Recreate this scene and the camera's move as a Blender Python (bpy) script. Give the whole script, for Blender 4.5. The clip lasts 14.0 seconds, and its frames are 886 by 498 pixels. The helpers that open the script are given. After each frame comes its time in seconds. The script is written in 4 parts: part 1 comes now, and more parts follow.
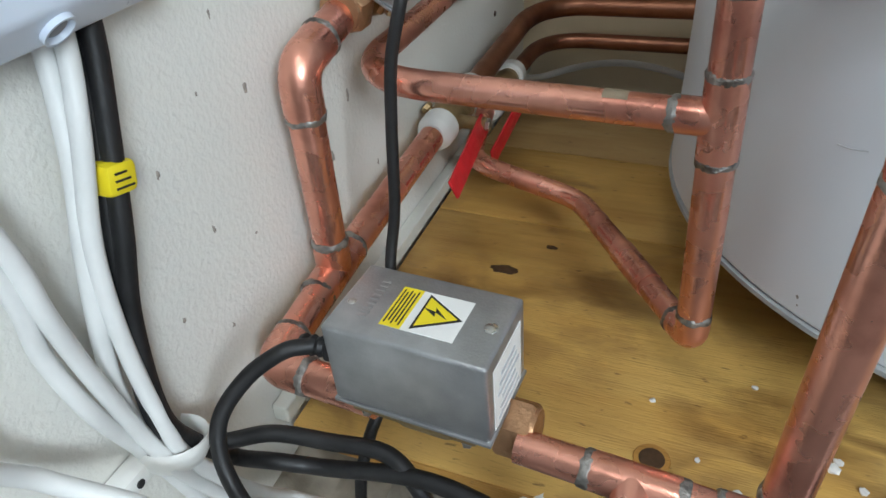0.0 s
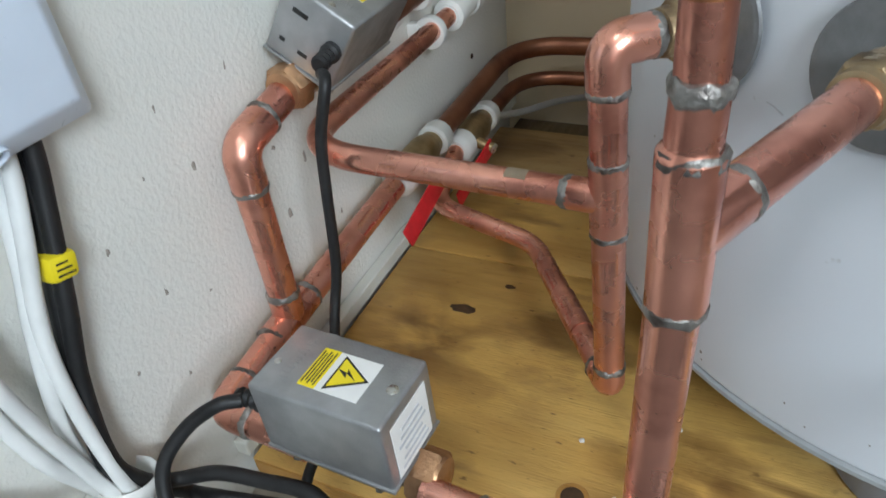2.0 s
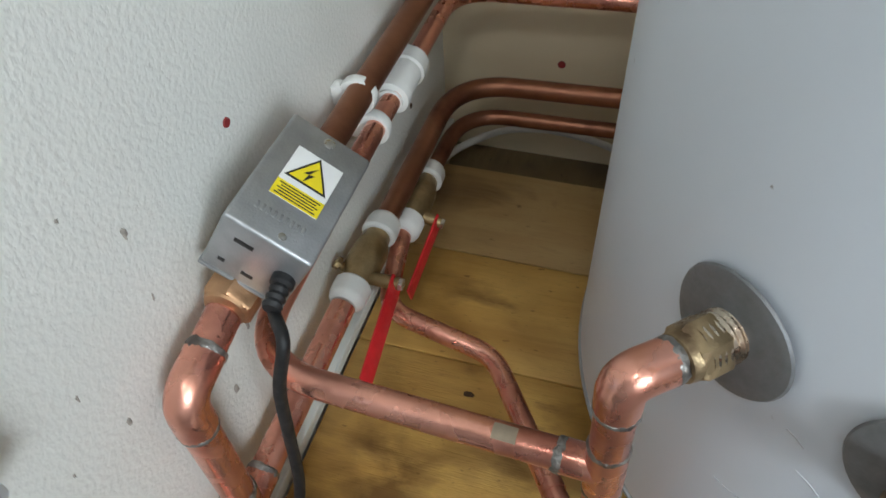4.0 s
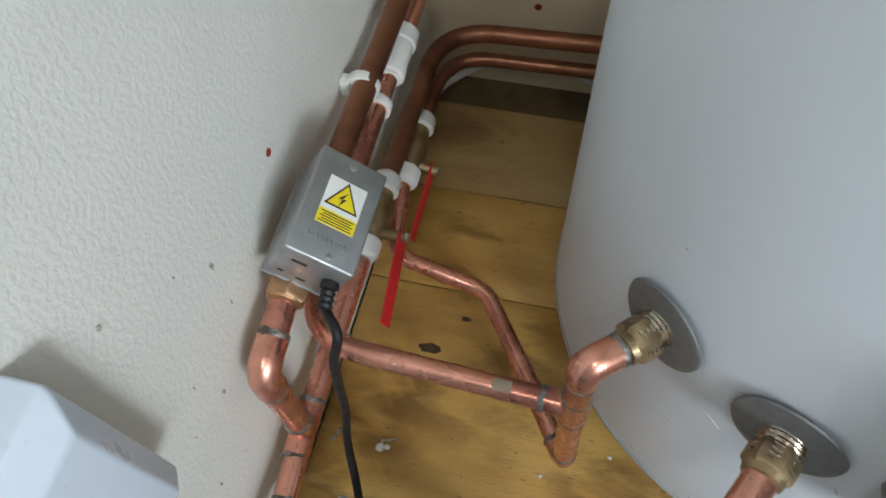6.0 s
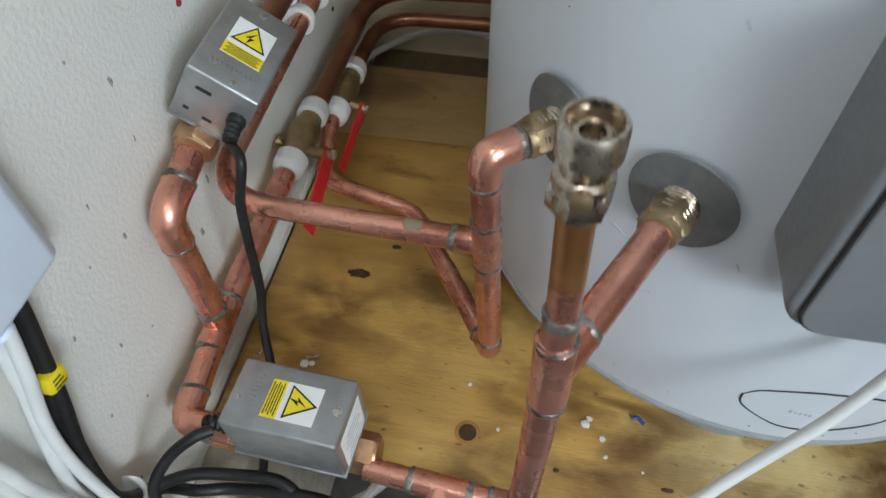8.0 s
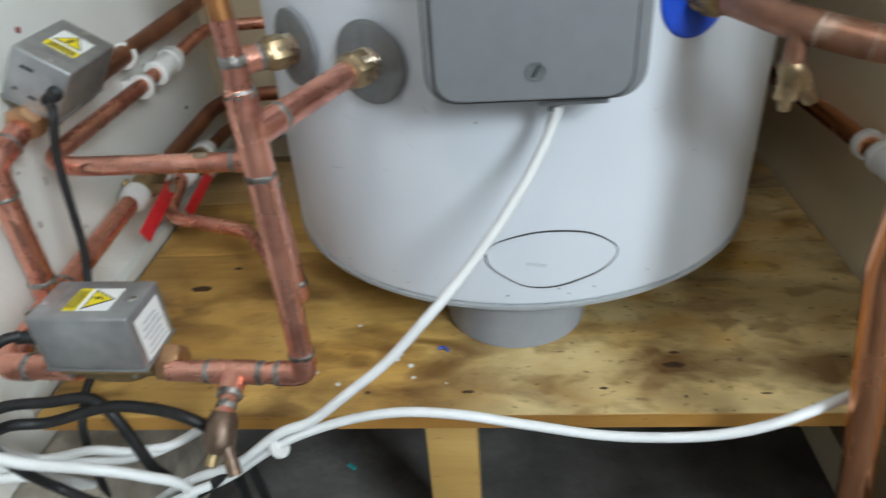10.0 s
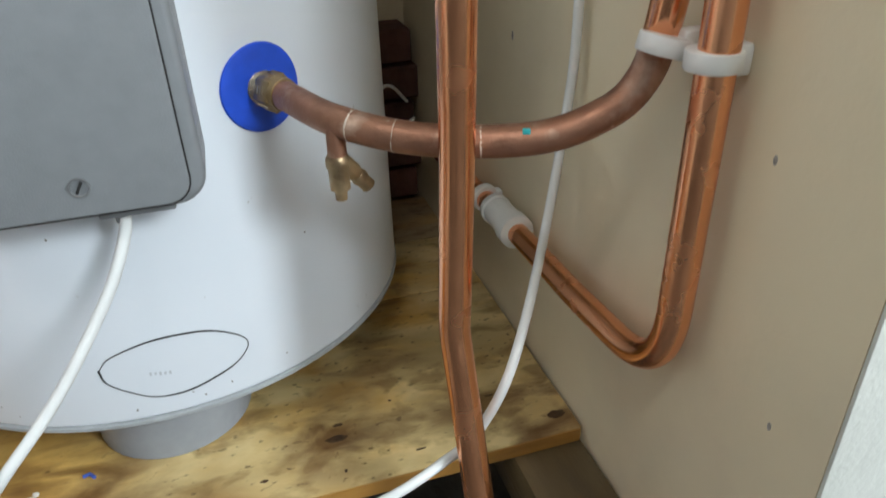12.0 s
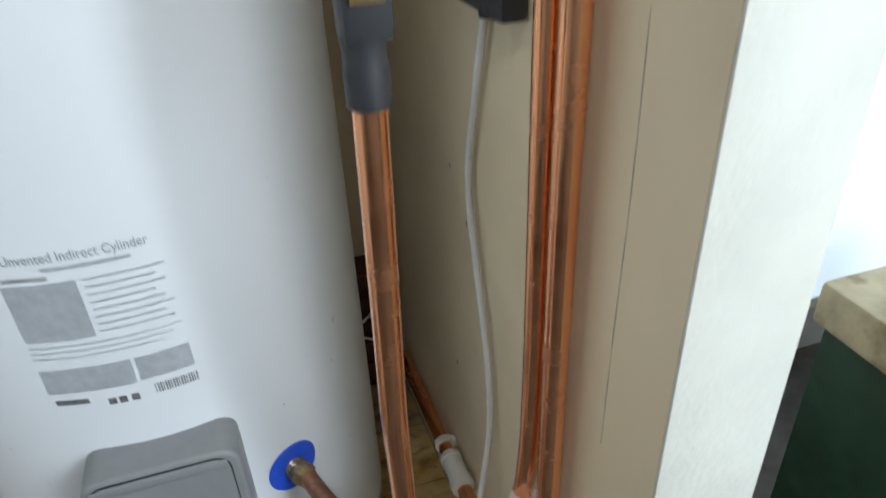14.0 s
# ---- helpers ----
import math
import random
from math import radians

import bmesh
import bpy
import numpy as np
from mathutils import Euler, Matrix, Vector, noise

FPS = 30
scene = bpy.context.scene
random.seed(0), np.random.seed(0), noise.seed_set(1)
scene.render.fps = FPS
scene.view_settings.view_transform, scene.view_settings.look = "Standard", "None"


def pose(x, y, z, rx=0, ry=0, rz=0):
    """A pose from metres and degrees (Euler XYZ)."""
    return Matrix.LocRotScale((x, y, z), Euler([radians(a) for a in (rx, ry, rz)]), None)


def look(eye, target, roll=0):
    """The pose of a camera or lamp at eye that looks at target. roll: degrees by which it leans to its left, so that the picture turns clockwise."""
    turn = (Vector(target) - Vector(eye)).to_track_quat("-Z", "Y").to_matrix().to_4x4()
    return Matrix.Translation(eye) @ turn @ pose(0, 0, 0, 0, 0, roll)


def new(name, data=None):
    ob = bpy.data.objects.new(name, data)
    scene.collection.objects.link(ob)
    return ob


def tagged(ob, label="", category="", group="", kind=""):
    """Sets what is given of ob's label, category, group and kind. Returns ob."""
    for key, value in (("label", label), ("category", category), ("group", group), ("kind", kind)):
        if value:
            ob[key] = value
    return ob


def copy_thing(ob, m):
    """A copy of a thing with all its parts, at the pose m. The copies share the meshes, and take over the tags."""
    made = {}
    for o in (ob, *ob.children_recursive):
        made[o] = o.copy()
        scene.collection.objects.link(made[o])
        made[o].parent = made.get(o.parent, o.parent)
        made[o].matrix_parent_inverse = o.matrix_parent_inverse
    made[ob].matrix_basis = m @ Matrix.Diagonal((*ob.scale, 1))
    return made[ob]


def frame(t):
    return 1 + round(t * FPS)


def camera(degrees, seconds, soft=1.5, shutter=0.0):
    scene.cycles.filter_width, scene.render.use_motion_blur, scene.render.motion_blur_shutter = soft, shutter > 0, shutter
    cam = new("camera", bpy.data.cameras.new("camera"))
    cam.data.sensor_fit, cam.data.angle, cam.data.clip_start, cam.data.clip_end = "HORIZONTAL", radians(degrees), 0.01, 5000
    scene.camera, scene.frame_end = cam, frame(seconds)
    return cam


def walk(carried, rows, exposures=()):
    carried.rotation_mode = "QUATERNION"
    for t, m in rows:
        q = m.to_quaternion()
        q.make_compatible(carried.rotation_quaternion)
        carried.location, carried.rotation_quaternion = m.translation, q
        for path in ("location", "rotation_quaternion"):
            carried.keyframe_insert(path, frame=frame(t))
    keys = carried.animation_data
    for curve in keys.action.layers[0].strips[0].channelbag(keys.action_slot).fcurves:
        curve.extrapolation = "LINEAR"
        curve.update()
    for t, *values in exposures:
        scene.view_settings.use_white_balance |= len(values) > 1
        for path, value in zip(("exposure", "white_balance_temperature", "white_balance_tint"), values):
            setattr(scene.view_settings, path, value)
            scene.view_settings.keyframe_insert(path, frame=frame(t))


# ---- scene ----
cam = camera(66.1, 14.0, shutter=0.4)
PATH = [
    (0, (0.296, -0.292, 0.46), (-0.341, 1.173, -0.744), -4.1),
    (0.5, (0.303, -0.292, 0.468), (-0.363, 1.151, -0.746), -5.0),
    (1, (0.333, -0.286, 0.482), (-0.379, 1.131, -0.736), -5.6),
    (1.5, (0.364, -0.281, 0.498), (-0.356, 1.137, -0.715), -5.1),
    (2, (0.384, -0.27, 0.521), (-0.356, 1.153, -0.674), -6.6),
    (2.5, (0.383, -0.248, 0.548), (-0.418, 1.127, -0.663), -6.5),
    (3, (0.34, -0.193, 0.571), (-0.441, 1.158, -0.679), -6.5),
    (3.2, (0.327, -0.164, 0.586), (-0.379, 1.214, -0.68), -5.4),
    (5.3, (0.236, -0.056, 0.849), (-0.089, 0.89, -0.883), -5.4),
    (5.5, (0.239, -0.062, 0.863), (-0.102, 0.909, -0.852), -5.3),
    (6, (0.262, -0.078, 0.858), (-0.042, 0.896, -0.862), -4.6),
    (6.5, (0.288, -0.096, 0.849), (0.027, 0.868, -0.884), -3.7),
    (7, (0.313, -0.112, 0.829), (0.086, 0.84, -0.915), -2.5),
    (7.2, (0.325, -0.131, 0.821), (0.095, 0.817, -0.925), -2.4),
    (9.3, (0.434, -0.474, 0.568), (0.084, 1.173, -0.511), -2.8),
    (9.5, (0.48, -0.503, 0.566), (0.095, 1.137, -0.512), -3.9),
    (10, (0.562, -0.541, 0.565), (0.408, 1.14, -0.506), -4.3),
    (10.5, (0.638, -0.536, 0.562), (0.704, 1.155, -0.504), -3.8),
    (11, (0.703, -0.536, 0.558), (1.061, 1.122, -0.502), -2.4),
    (11.5, (0.724, -0.534, 0.573), (1.183, 1.111, -0.467), -2.1),
    (12, (0.727, -0.529, 0.595), (1.224, 1.134, -0.399), -1.8),
    (12.5, (0.726, -0.523, 0.644), (1.262, 1.169, -0.278), -1.9),
    (13, (0.735, -0.518, 0.768), (1.317, 1.12, -0.22), -2.9),
    (13.5, (0.74, -0.547, 1.003), (1.34, 1.095, -0.094), -2.7),
    (14, (0.77, -0.627, 1.208), (1.288, 1.065, 0.122), -2.6),
]


def glide(rows):
    return [(t, look(eye, target, roll)) for t, eye, target, roll in rows]


# stops, kelvin and tint of the camera's own adjustment
EXPOSURE = [(0, 0.2, 6500, 10), (2, 0.2, 6430, 10), (3.2, 0.17, 6420, 10), (5.3, 0.0, 6950, 10), (6, -0.02, 6700, 10), (7.2, -0.06, 6550, 10), (9.3, 0.14, 6550, 10), (11, 0.22, 6750, 10), (12.5, 0.34, 6700, 10), (13.2, 0.15, 6650, 10), (14, -0.1, 6700, 10)]
walk(cam, glide(PATH), EXPOSURE)

# ---- light ----
world = bpy.data.worlds.new("world")
scene.world = world
world.use_nodes = True
wn = world.node_tree
sky = wn.nodes.new("ShaderNodeTexSky")
sky.sky_type, sky.sun_disc = "NISHITA", False
sky.sun_elevation, sky.sun_rotation = radians(35), radians(150)
wn.links.new(sky.outputs[0], wn.nodes["Background"].inputs[0])
wn.nodes["Background"].inputs[1].default_value = 0.1


def area_lamp(name, m, sx, sy, watts, colour):
    d = bpy.data.lights.new(name, "AREA")
    d.shape, d.size, d.size_y, d.energy, d.color = "RECTANGLE", sx, sy, watts, colour
    ob = new(name, d)
    ob.matrix_world = m
    return ob


area_lamp("window_daylight", look((2.0, -2.33, 1.75), (0.5, 0.2, 0.45)), 1.2, 1.0, 126, (0.79, 0.91, 1.0))
# weak overhead fill, added; no ceiling fitting hangs here
area_lamp("overhead_fill", look((0.35, -1.1, 2.36), (0.35, -1.1, 0)), 0.35, 0.35, 8, (0.95, 0.97, 1.0))

# ---- materials ----
def material(name, colour, rough=0.5, metal=0.0, var=0.15, scale=30.0, bump=0.0, bump_scale=200.0, second=None, spots=None, coat=0.0, piece=0.0):
    """A principled surface with variation at two scales; second: (colour, scale, low, high) patches; spots: (colour, scale, size)."""
    m = bpy.data.materials.new(name)
    m.use_nodes = True
    n, l = m.node_tree.nodes, m.node_tree.links
    b = n["Principled BSDF"]
    b.inputs["Roughness"].default_value, b.inputs["Metallic"].default_value = rough, metal
    b.inputs["Coat Weight"].default_value = coat
    co = n.new("ShaderNodeTexCoord").outputs["Object"]

    def fractal(s, detail=4.0):
        t = n.new("ShaderNodeTexNoise")
        t.inputs["Scale"].default_value, t.inputs["Detail"].default_value = s, detail
        l.new(co, t.inputs["Vector"])
        return t.outputs["Fac"]

    def ramp(src, a, z, lo=0.0, hi=1.0):
        r = n.new("ShaderNodeMapRange")
        r.inputs["From Min"].default_value, r.inputs["From Max"].default_value = a, z
        r.inputs["To Min"].default_value, r.inputs["To Max"].default_value = lo, hi
        l.new(src, r.inputs["Value"])
        return r.outputs[0]

    def blend(fac, a, c, mode="MIX"):
        x = n.new("ShaderNodeMix")
        x.data_type, x.blend_type = "RGBA", mode
        for sock, v in ((x.inputs["Factor"], fac), (x.inputs[6], a), (x.inputs[7], c)):
            if isinstance(v, (tuple, float, int)):
                sock.default_value = (*v, 1.0) if isinstance(v, tuple) else v
            else:
                l.new(v, sock)
        return x.outputs[2]

    dark = tuple(max(0.0, c * (1 - var)) for c in colour)
    light = tuple(min(1.0, c * (1 + var)) for c in colour)
    c = blend(ramp(fractal(scale), 0.3, 0.7), dark, light)
    if second:
        c = blend(ramp(fractal(second[1], 6), second[2], second[3]), c, second[0])
    if spots:
        v = n.new("ShaderNodeTexNoise")
        v.inputs["Scale"].default_value, v.inputs["Detail"].default_value = spots[1], 2
        l.new(co, v.inputs["Vector"])
        c = blend(ramp(v.outputs["Fac"], spots[2], spots[2] + 0.05), c, spots[0])
    if piece:
        o = n.new("ShaderNodeObjectInfo")
        c = blend(1.0, c, ramp(o.outputs["Random"], 0, 1, 1 - piece, 1.0), "MULTIPLY")
    l.new(c, b.inputs["Base Color"])
    r = ramp(fractal(scale * 3), 0.3, 0.7, max(0.02, rough - 0.1), min(1.0, rough + 0.12))
    l.new(r, b.inputs["Roughness"])
    if bump:
        bn = n.new("ShaderNodeBump")
        bn.inputs["Strength"].default_value, bn.inputs["Distance"].default_value = 1.0, bump
        l.new(fractal(bump_scale, 3), bn.inputs["Height"])
        l.new(bn.outputs[0], b.inputs["Normal"])
    return m


COPPER = material("copper_tube", (0.81, 0.38, 0.28), 0.27, 0.88, 0.14, 14, 0.0002, 200, ((0.44, 0.165, 0.12), 13, 0.49, 0.68), ((0.16, 0.07, 0.055), 28, 0.73))
COPPER_AMBER = material("heat_browned_copper_tube", (0.5, 0.23, 0.09), 0.34, 0.88, 0.25, 9, 0.0002, 250, ((0.26, 0.09, 0.05), 16, 0.5, 0.7))
COPPER_NEW = material("bright_copper_tube", (0.9, 0.42, 0.225), 0.2, 1.0, 0.06, 8, 0, 250, ((0.74, 0.31, 0.17), 4, 0.5, 0.85))
# tarnish brown, its base darkened a little more for shade at the back
COPPER_OLD = material("tarnished_shaded_copper_tube", (0.33, 0.145, 0.085), 0.38, 0.85, 0.2, 15, 0.0002, 300, ((0.18, 0.07, 0.045), 14, 0.48, 0.7))
BRONZE = material("dark_bronze", (0.17, 0.115, 0.085), 0.42, 0.75, 0.3, 60, 0.0004, 300, ((0.34, 0.22, 0.14), 50, 0.55, 0.7))
COPPER_DULL = material("brown_copper_tube", (0.36, 0.18, 0.115), 0.46, 0.8, 0.25, 30, 0.0005, 300, ((0.6, 0.42, 0.32), 26, 0.56, 0.72), ((0.72, 0.62, 0.52), 45, 0.71))
SOLDER = material("solder", (0.3, 0.285, 0.265), 0.46, 0.75, 0.35, 90, 0.002, 220, ((0.12, 0.1, 0.09), 70, 0.5, 0.62))
DULL_BRASS = material("dull_brass", (0.42, 0.31, 0.18), 0.42, 0.85, 0.2, 60, 0.0004, 300, ((0.16, 0.1, 0.06), 40, 0.5, 0.7))
NICKEL = material("tarnished_nickel", (0.5, 0.43, 0.35), 0.26, 1.0, 0.25, 45, 0.0003, 200, ((0.3, 0.2, 0.13), 30, 0.5, 0.7))
SCALE = material("pale_lime_scale", (0.62, 0.5, 0.4), 0.7, 0, 0.2, 90)
BRASS = material("brass", (0.36, 0.26, 0.135), 0.44, 0.82, 0.2, 60, 0.0004, 400, ((0.3, 0.19, 0.08), 40, 0.52, 0.7))
BRASS_ROSY = material("rosy_brass_nut", (0.5, 0.29, 0.16), 0.42, 0.85, 0.2, 60, 0.0005, 300)
STEEL = material("galvanised_steel", (0.42, 0.43, 0.44), 0.38, 0.75, 0.14, 35, 0.0003, 500, ((0.3, 0.305, 0.31), 14, 0.42, 0.7))
SCREW_STEEL = material("zinc_screw", (0.6, 0.6, 0.58), 0.3, 1.0, 0.1, 100)
WHITE_PLASTIC = material("white_plastic", (0.8, 0.8, 0.77), 0.4, 0, 0.05, 30, 0.0002, 300)
ENCLOSURE = material("pale_plastic_casing", (0.7, 0.78, 0.9), 0.35, 0, 0.03, 20)
WHITE_CABLE = material("white_cable_sheath", (0.74, 0.75, 0.74), 0.45, 0, 0.07, 25, 0.0003, 120)
BLACK_CABLE = material("black_rubber_cable", (0.011, 0.011, 0.012), 0.5, 0, 0.3, 40, 0.0002, 300)
RED = material("red_lever_coating", (0.62, 0.02, 0.025), 0.4, 0, 0.12, 60, 0.0002, 300)
TANK = material("white_lacquered_steel", (0.67, 0.705, 0.75), 0.38, 0, 0.02, 3, 0.0003, 6, None, ((0.42, 0.41, 0.4), 55, 0.765))
RIM = material("grey_rubber_rim", (0.36, 0.38, 0.39), 0.6, 0, 0.1, 60)
FOOT = material("grey_plastic_foot", (0.3, 0.32, 0.35), 0.5, 0, 0.06, 40)
COVER = material("grey_plastic_cover", (0.21, 0.22, 0.232), 0.42, 0, 0.04, 60, 0.0002, 600)
PLATE = material("grey_rubber_washer", (0.2, 0.205, 0.21), 0.42, 0.35, 0.12, 80, 0.0003, 400)
BLUE = material("blue_plastic_washer", (0.015, 0.085, 0.62), 0.4, 0, 0.1, 50)
YELLOW = material("yellow_label", (0.85, 0.68, 0.02), 0.5, 0, 0.04, 60)
LABEL = material("white_label", (0.82, 0.82, 0.8), 0.5, 0, 0.03, 60)
INK = material("black_ink", (0.02, 0.02, 0.02), 0.5, 0, 0.2, 60)
GREY_INK = material("grey_print", (0.5, 0.52, 0.55), 0.5, 0, 0.1, 60)
WALL = material("stippled_magnolia_paint", (0.8, 0.79, 0.74), 0.6, 0, 0.03, 6, 0.0011, 215, ((0.74, 0.72, 0.66), 3.5, 0.5, 0.75), ((0.3, 0.27, 0.23), 45, 0.775))
WALL_R = material("smooth_magnolia_paint", (0.82, 0.705, 0.5), 0.6, 0, 0.03, 4, 0.0006, 60, ((0.72, 0.62, 0.45), 3, 0.5, 0.7))
GLOSS = material("white_gloss_paint", (0.7, 0.705, 0.65), 0.42, 0, 0.05, 14, 0.001, 150, None, ((0.5, 0.48, 0.42), 70, 0.77))
DARK_GREEN = material("dark_green_paint", (0.01, 0.045, 0.024), 0.5, 0, 0.3, 8)
CONCRETE = material("dusty_concrete", (0.11, 0.103, 0.095), 0.9, 0, 0.3, 12, 0.003, 60, ((0.055, 0.05, 0.047), 5, 0.45, 0.65))
# mid grey, chosen to cut the light bounced round the room
ROOM = material("room_bounce_grey", (0.5, 0.5, 0.5), 0.7, 0, 0.05, 4)
STONE = material("pale_rubble", (0.42, 0.37, 0.3), 0.9, 0, 0.25, 30, 0.003, 60)


def wood(name, base, grain, stain, stain_lo, bump=0.0006, axis=0, worn=None, marks=()):
    """Plain-sawn boards: growth rings cut flat, fine pores, blotchy stains; worn: (from x, to x, pale colour, mould colour); marks: soaked-in stains (x, y, reach, strength)."""
    m = bpy.data.materials.new(name)
    m.use_nodes = True
    n, l = m.node_tree.nodes, m.node_tree.links
    b = n["Principled BSDF"]
    tc = n.new("ShaderNodeTexCoord").outputs["Object"]

    def mapped(sx, sy, sz):
        mp = n.new("ShaderNodeMapping")
        mp.inputs["Scale"].default_value = (sx, sy, sz) if axis == 0 else (sy, sx, sz)
        l.new(tc, mp.inputs["Vector"])
        return mp.outputs[0]

    def fractal(vec, s, detail, distort=0.0):
        t = n.new("ShaderNodeTexNoise")
        t.inputs["Scale"].default_value, t.inputs["Detail"].default_value, t.inputs["Distortion"].default_value = s, detail, distort
        l.new(vec, t.inputs["Vector"])
        return t.outputs["Fac"]

    def ramp(src, a, z, hi=1.0, lo=0.0):
        r = n.new("ShaderNodeMapRange")
        r.inputs["From Min"].default_value, r.inputs["From Max"].default_value = a, z
        r.inputs["To Min"].default_value, r.inputs["To Max"].default_value = lo, hi
        l.new(src, r.inputs["Value"])
        return r.outputs[0]

    def mix(fac, a, c):
        x = n.new("ShaderNodeMix")
        x.data_type = "RGBA"
        l.new(fac, x.inputs["Factor"])
        for sock, v in ((x.inputs[6], a), (x.inputs[7], c)):
            if isinstance(v, tuple):
                sock.default_value = (*v, 1)
            else:
                l.new(v, sock)
        return x.outputs[2]

    def times(a, c):
        x = n.new("ShaderNodeMath")
        x.operation = "MULTIPLY"
        l.new(a, x.inputs[0])
        l.new(c, x.inputs[1])
        return x.outputs[0]

    wave = n.new("ShaderNodeTexWave")
    wave.bands_direction = "Y" if axis == 0 else "X"
    wave.inputs["Scale"].default_value, wave.inputs["Distortion"].default_value = 2.2, 14.0
    wave.inputs["Detail"].default_value, wave.inputs["Detail Scale"].default_value = 3.0, 0.9
    l.new(mapped(0.8, 3.2, 3.2), wave.inputs["Vector"])
    g = fractal(mapped(1.2, 14, 14), 5, 8, 0.8)
    fine = fractal(mapped(1.5, 30, 30), 22, 5)
    amber = tuple(0.55 * x + 0.45 * y for x, y in zip(grain, stain))
    c = mix(ramp(fractal(mapped(1, 2.2, 2.2), 3.2, 7, 0.6), 0.36, 0.66), base, grain)
    c = mix(ramp(wave.outputs["Fac"], 0.35, 1.0, 0.22), c, grain)
    c = mix(ramp(g, 0.5, 0.78, 0.4), c, amber)
    c = mix(ramp(fine, 0.56, 0.78, 0.28), c, stain)
    c = mix(ramp(fractal(mapped(1.2, 9, 9), 60, 4), 0.6, 0.7, 0.4), c, amber)
    c = mix(ramp(fractal(mapped(1, 2.5, 2.5), 55, 5), 0.66, 0.72, 0.7), c, stain)
    c = mix(ramp(fractal(tc, 2.6, 9, 0.3), stain_lo - 0.05, stain_lo + 0.1, 0.8), c, amber)
    c = mix(ramp(fractal(mapped(0.7, 1.6, 1.6), 8, 10, 0.5), stain_lo + 0.03, stain_lo + 0.15, 0.7), c, stain)
    rough = ramp(g, 0.3, 0.7, 0.55, 0.32)
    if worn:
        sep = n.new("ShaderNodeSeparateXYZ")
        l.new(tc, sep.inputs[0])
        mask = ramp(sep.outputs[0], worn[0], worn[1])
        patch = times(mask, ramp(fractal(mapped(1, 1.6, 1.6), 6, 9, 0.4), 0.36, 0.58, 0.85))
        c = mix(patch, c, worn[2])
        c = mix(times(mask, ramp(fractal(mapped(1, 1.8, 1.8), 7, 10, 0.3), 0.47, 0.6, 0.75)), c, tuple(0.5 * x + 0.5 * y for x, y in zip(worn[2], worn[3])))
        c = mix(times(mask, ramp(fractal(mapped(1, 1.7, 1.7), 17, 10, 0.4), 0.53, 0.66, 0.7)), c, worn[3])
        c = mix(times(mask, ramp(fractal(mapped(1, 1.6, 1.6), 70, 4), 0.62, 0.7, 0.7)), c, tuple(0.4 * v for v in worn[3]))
    for mx, my, reach, strength in marks:
        far = n.new("ShaderNodeVectorMath")
        far.operation = "DISTANCE"
        far.inputs[1].default_value = (mx, my, 0.0)
        l.new(tc, far.inputs[0])
        c = mix(times(ramp(far.outputs["Value"], reach, reach * 0.25), ramp(fractal(mapped(0.8, 1.4, 1.4), 14, 10, 0.5), 0.4, 0.62, strength)), c, stain)
    l.new(c, b.inputs["Base Color"])
    l.new(rough, b.inputs["Roughness"])
    bn = n.new("ShaderNodeBump")
    bn.inputs["Distance"].default_value = bump
    l.new(fine, bn.inputs["Height"])
    l.new(bn.outputs[0], b.inputs["Normal"])
    return m


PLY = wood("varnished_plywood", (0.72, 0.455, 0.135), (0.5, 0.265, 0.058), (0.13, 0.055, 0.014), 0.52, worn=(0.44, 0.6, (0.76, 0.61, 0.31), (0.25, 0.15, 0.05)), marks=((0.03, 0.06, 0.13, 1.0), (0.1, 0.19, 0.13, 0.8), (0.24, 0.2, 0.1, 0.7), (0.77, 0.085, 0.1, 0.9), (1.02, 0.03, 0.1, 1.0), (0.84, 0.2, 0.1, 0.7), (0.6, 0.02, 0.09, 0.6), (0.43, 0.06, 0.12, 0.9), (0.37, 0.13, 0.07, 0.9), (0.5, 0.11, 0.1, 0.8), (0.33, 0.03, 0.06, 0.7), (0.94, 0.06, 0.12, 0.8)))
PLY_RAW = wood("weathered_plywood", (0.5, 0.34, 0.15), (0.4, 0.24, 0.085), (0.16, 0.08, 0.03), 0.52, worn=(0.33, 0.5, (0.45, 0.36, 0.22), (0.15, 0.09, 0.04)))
PINE = wood("yellow_pine", (0.6, 0.4, 0.14), (0.5, 0.3, 0.09), (0.3, 0.16, 0.05), 0.66)
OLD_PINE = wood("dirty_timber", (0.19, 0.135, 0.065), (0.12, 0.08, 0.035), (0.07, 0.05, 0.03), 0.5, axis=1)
PLY_EDGE = wood("cut_plywood_edge", (0.5, 0.26, 0.06), (0.38, 0.18, 0.04), (0.25, 0.12, 0.03), 0.6)
KNOT = material("dark_wood_knot", (0.07, 0.035, 0.015), 0.6, 0, 0.4, 90)

# ---- mesh builders ----
def mesh_object(name, bm, mat, parent=None, label="", smooth=True):
    bmesh.ops.recalc_face_normals(bm, faces=bm.faces)
    me = bpy.data.meshes.new(name)
    bm.to_mesh(me)
    bm.free()
    if smooth:
        for p in me.polygons:
            p.use_smooth = True
        me.set_sharp_from_angle(angle=radians(35))
    if mat:
        me.materials.append(mat)
    ob = new(name, me)
    if parent:
        ob.parent = parent
    if label:
        ob["label"] = label
    return ob


def part(name, bm, mat, parent, label=""):
    return mesh_object(name, bm, mat, parent, label)


def thing(name, label, category, group="", kind=""):
    return tagged(new(name), label, category, group, kind)


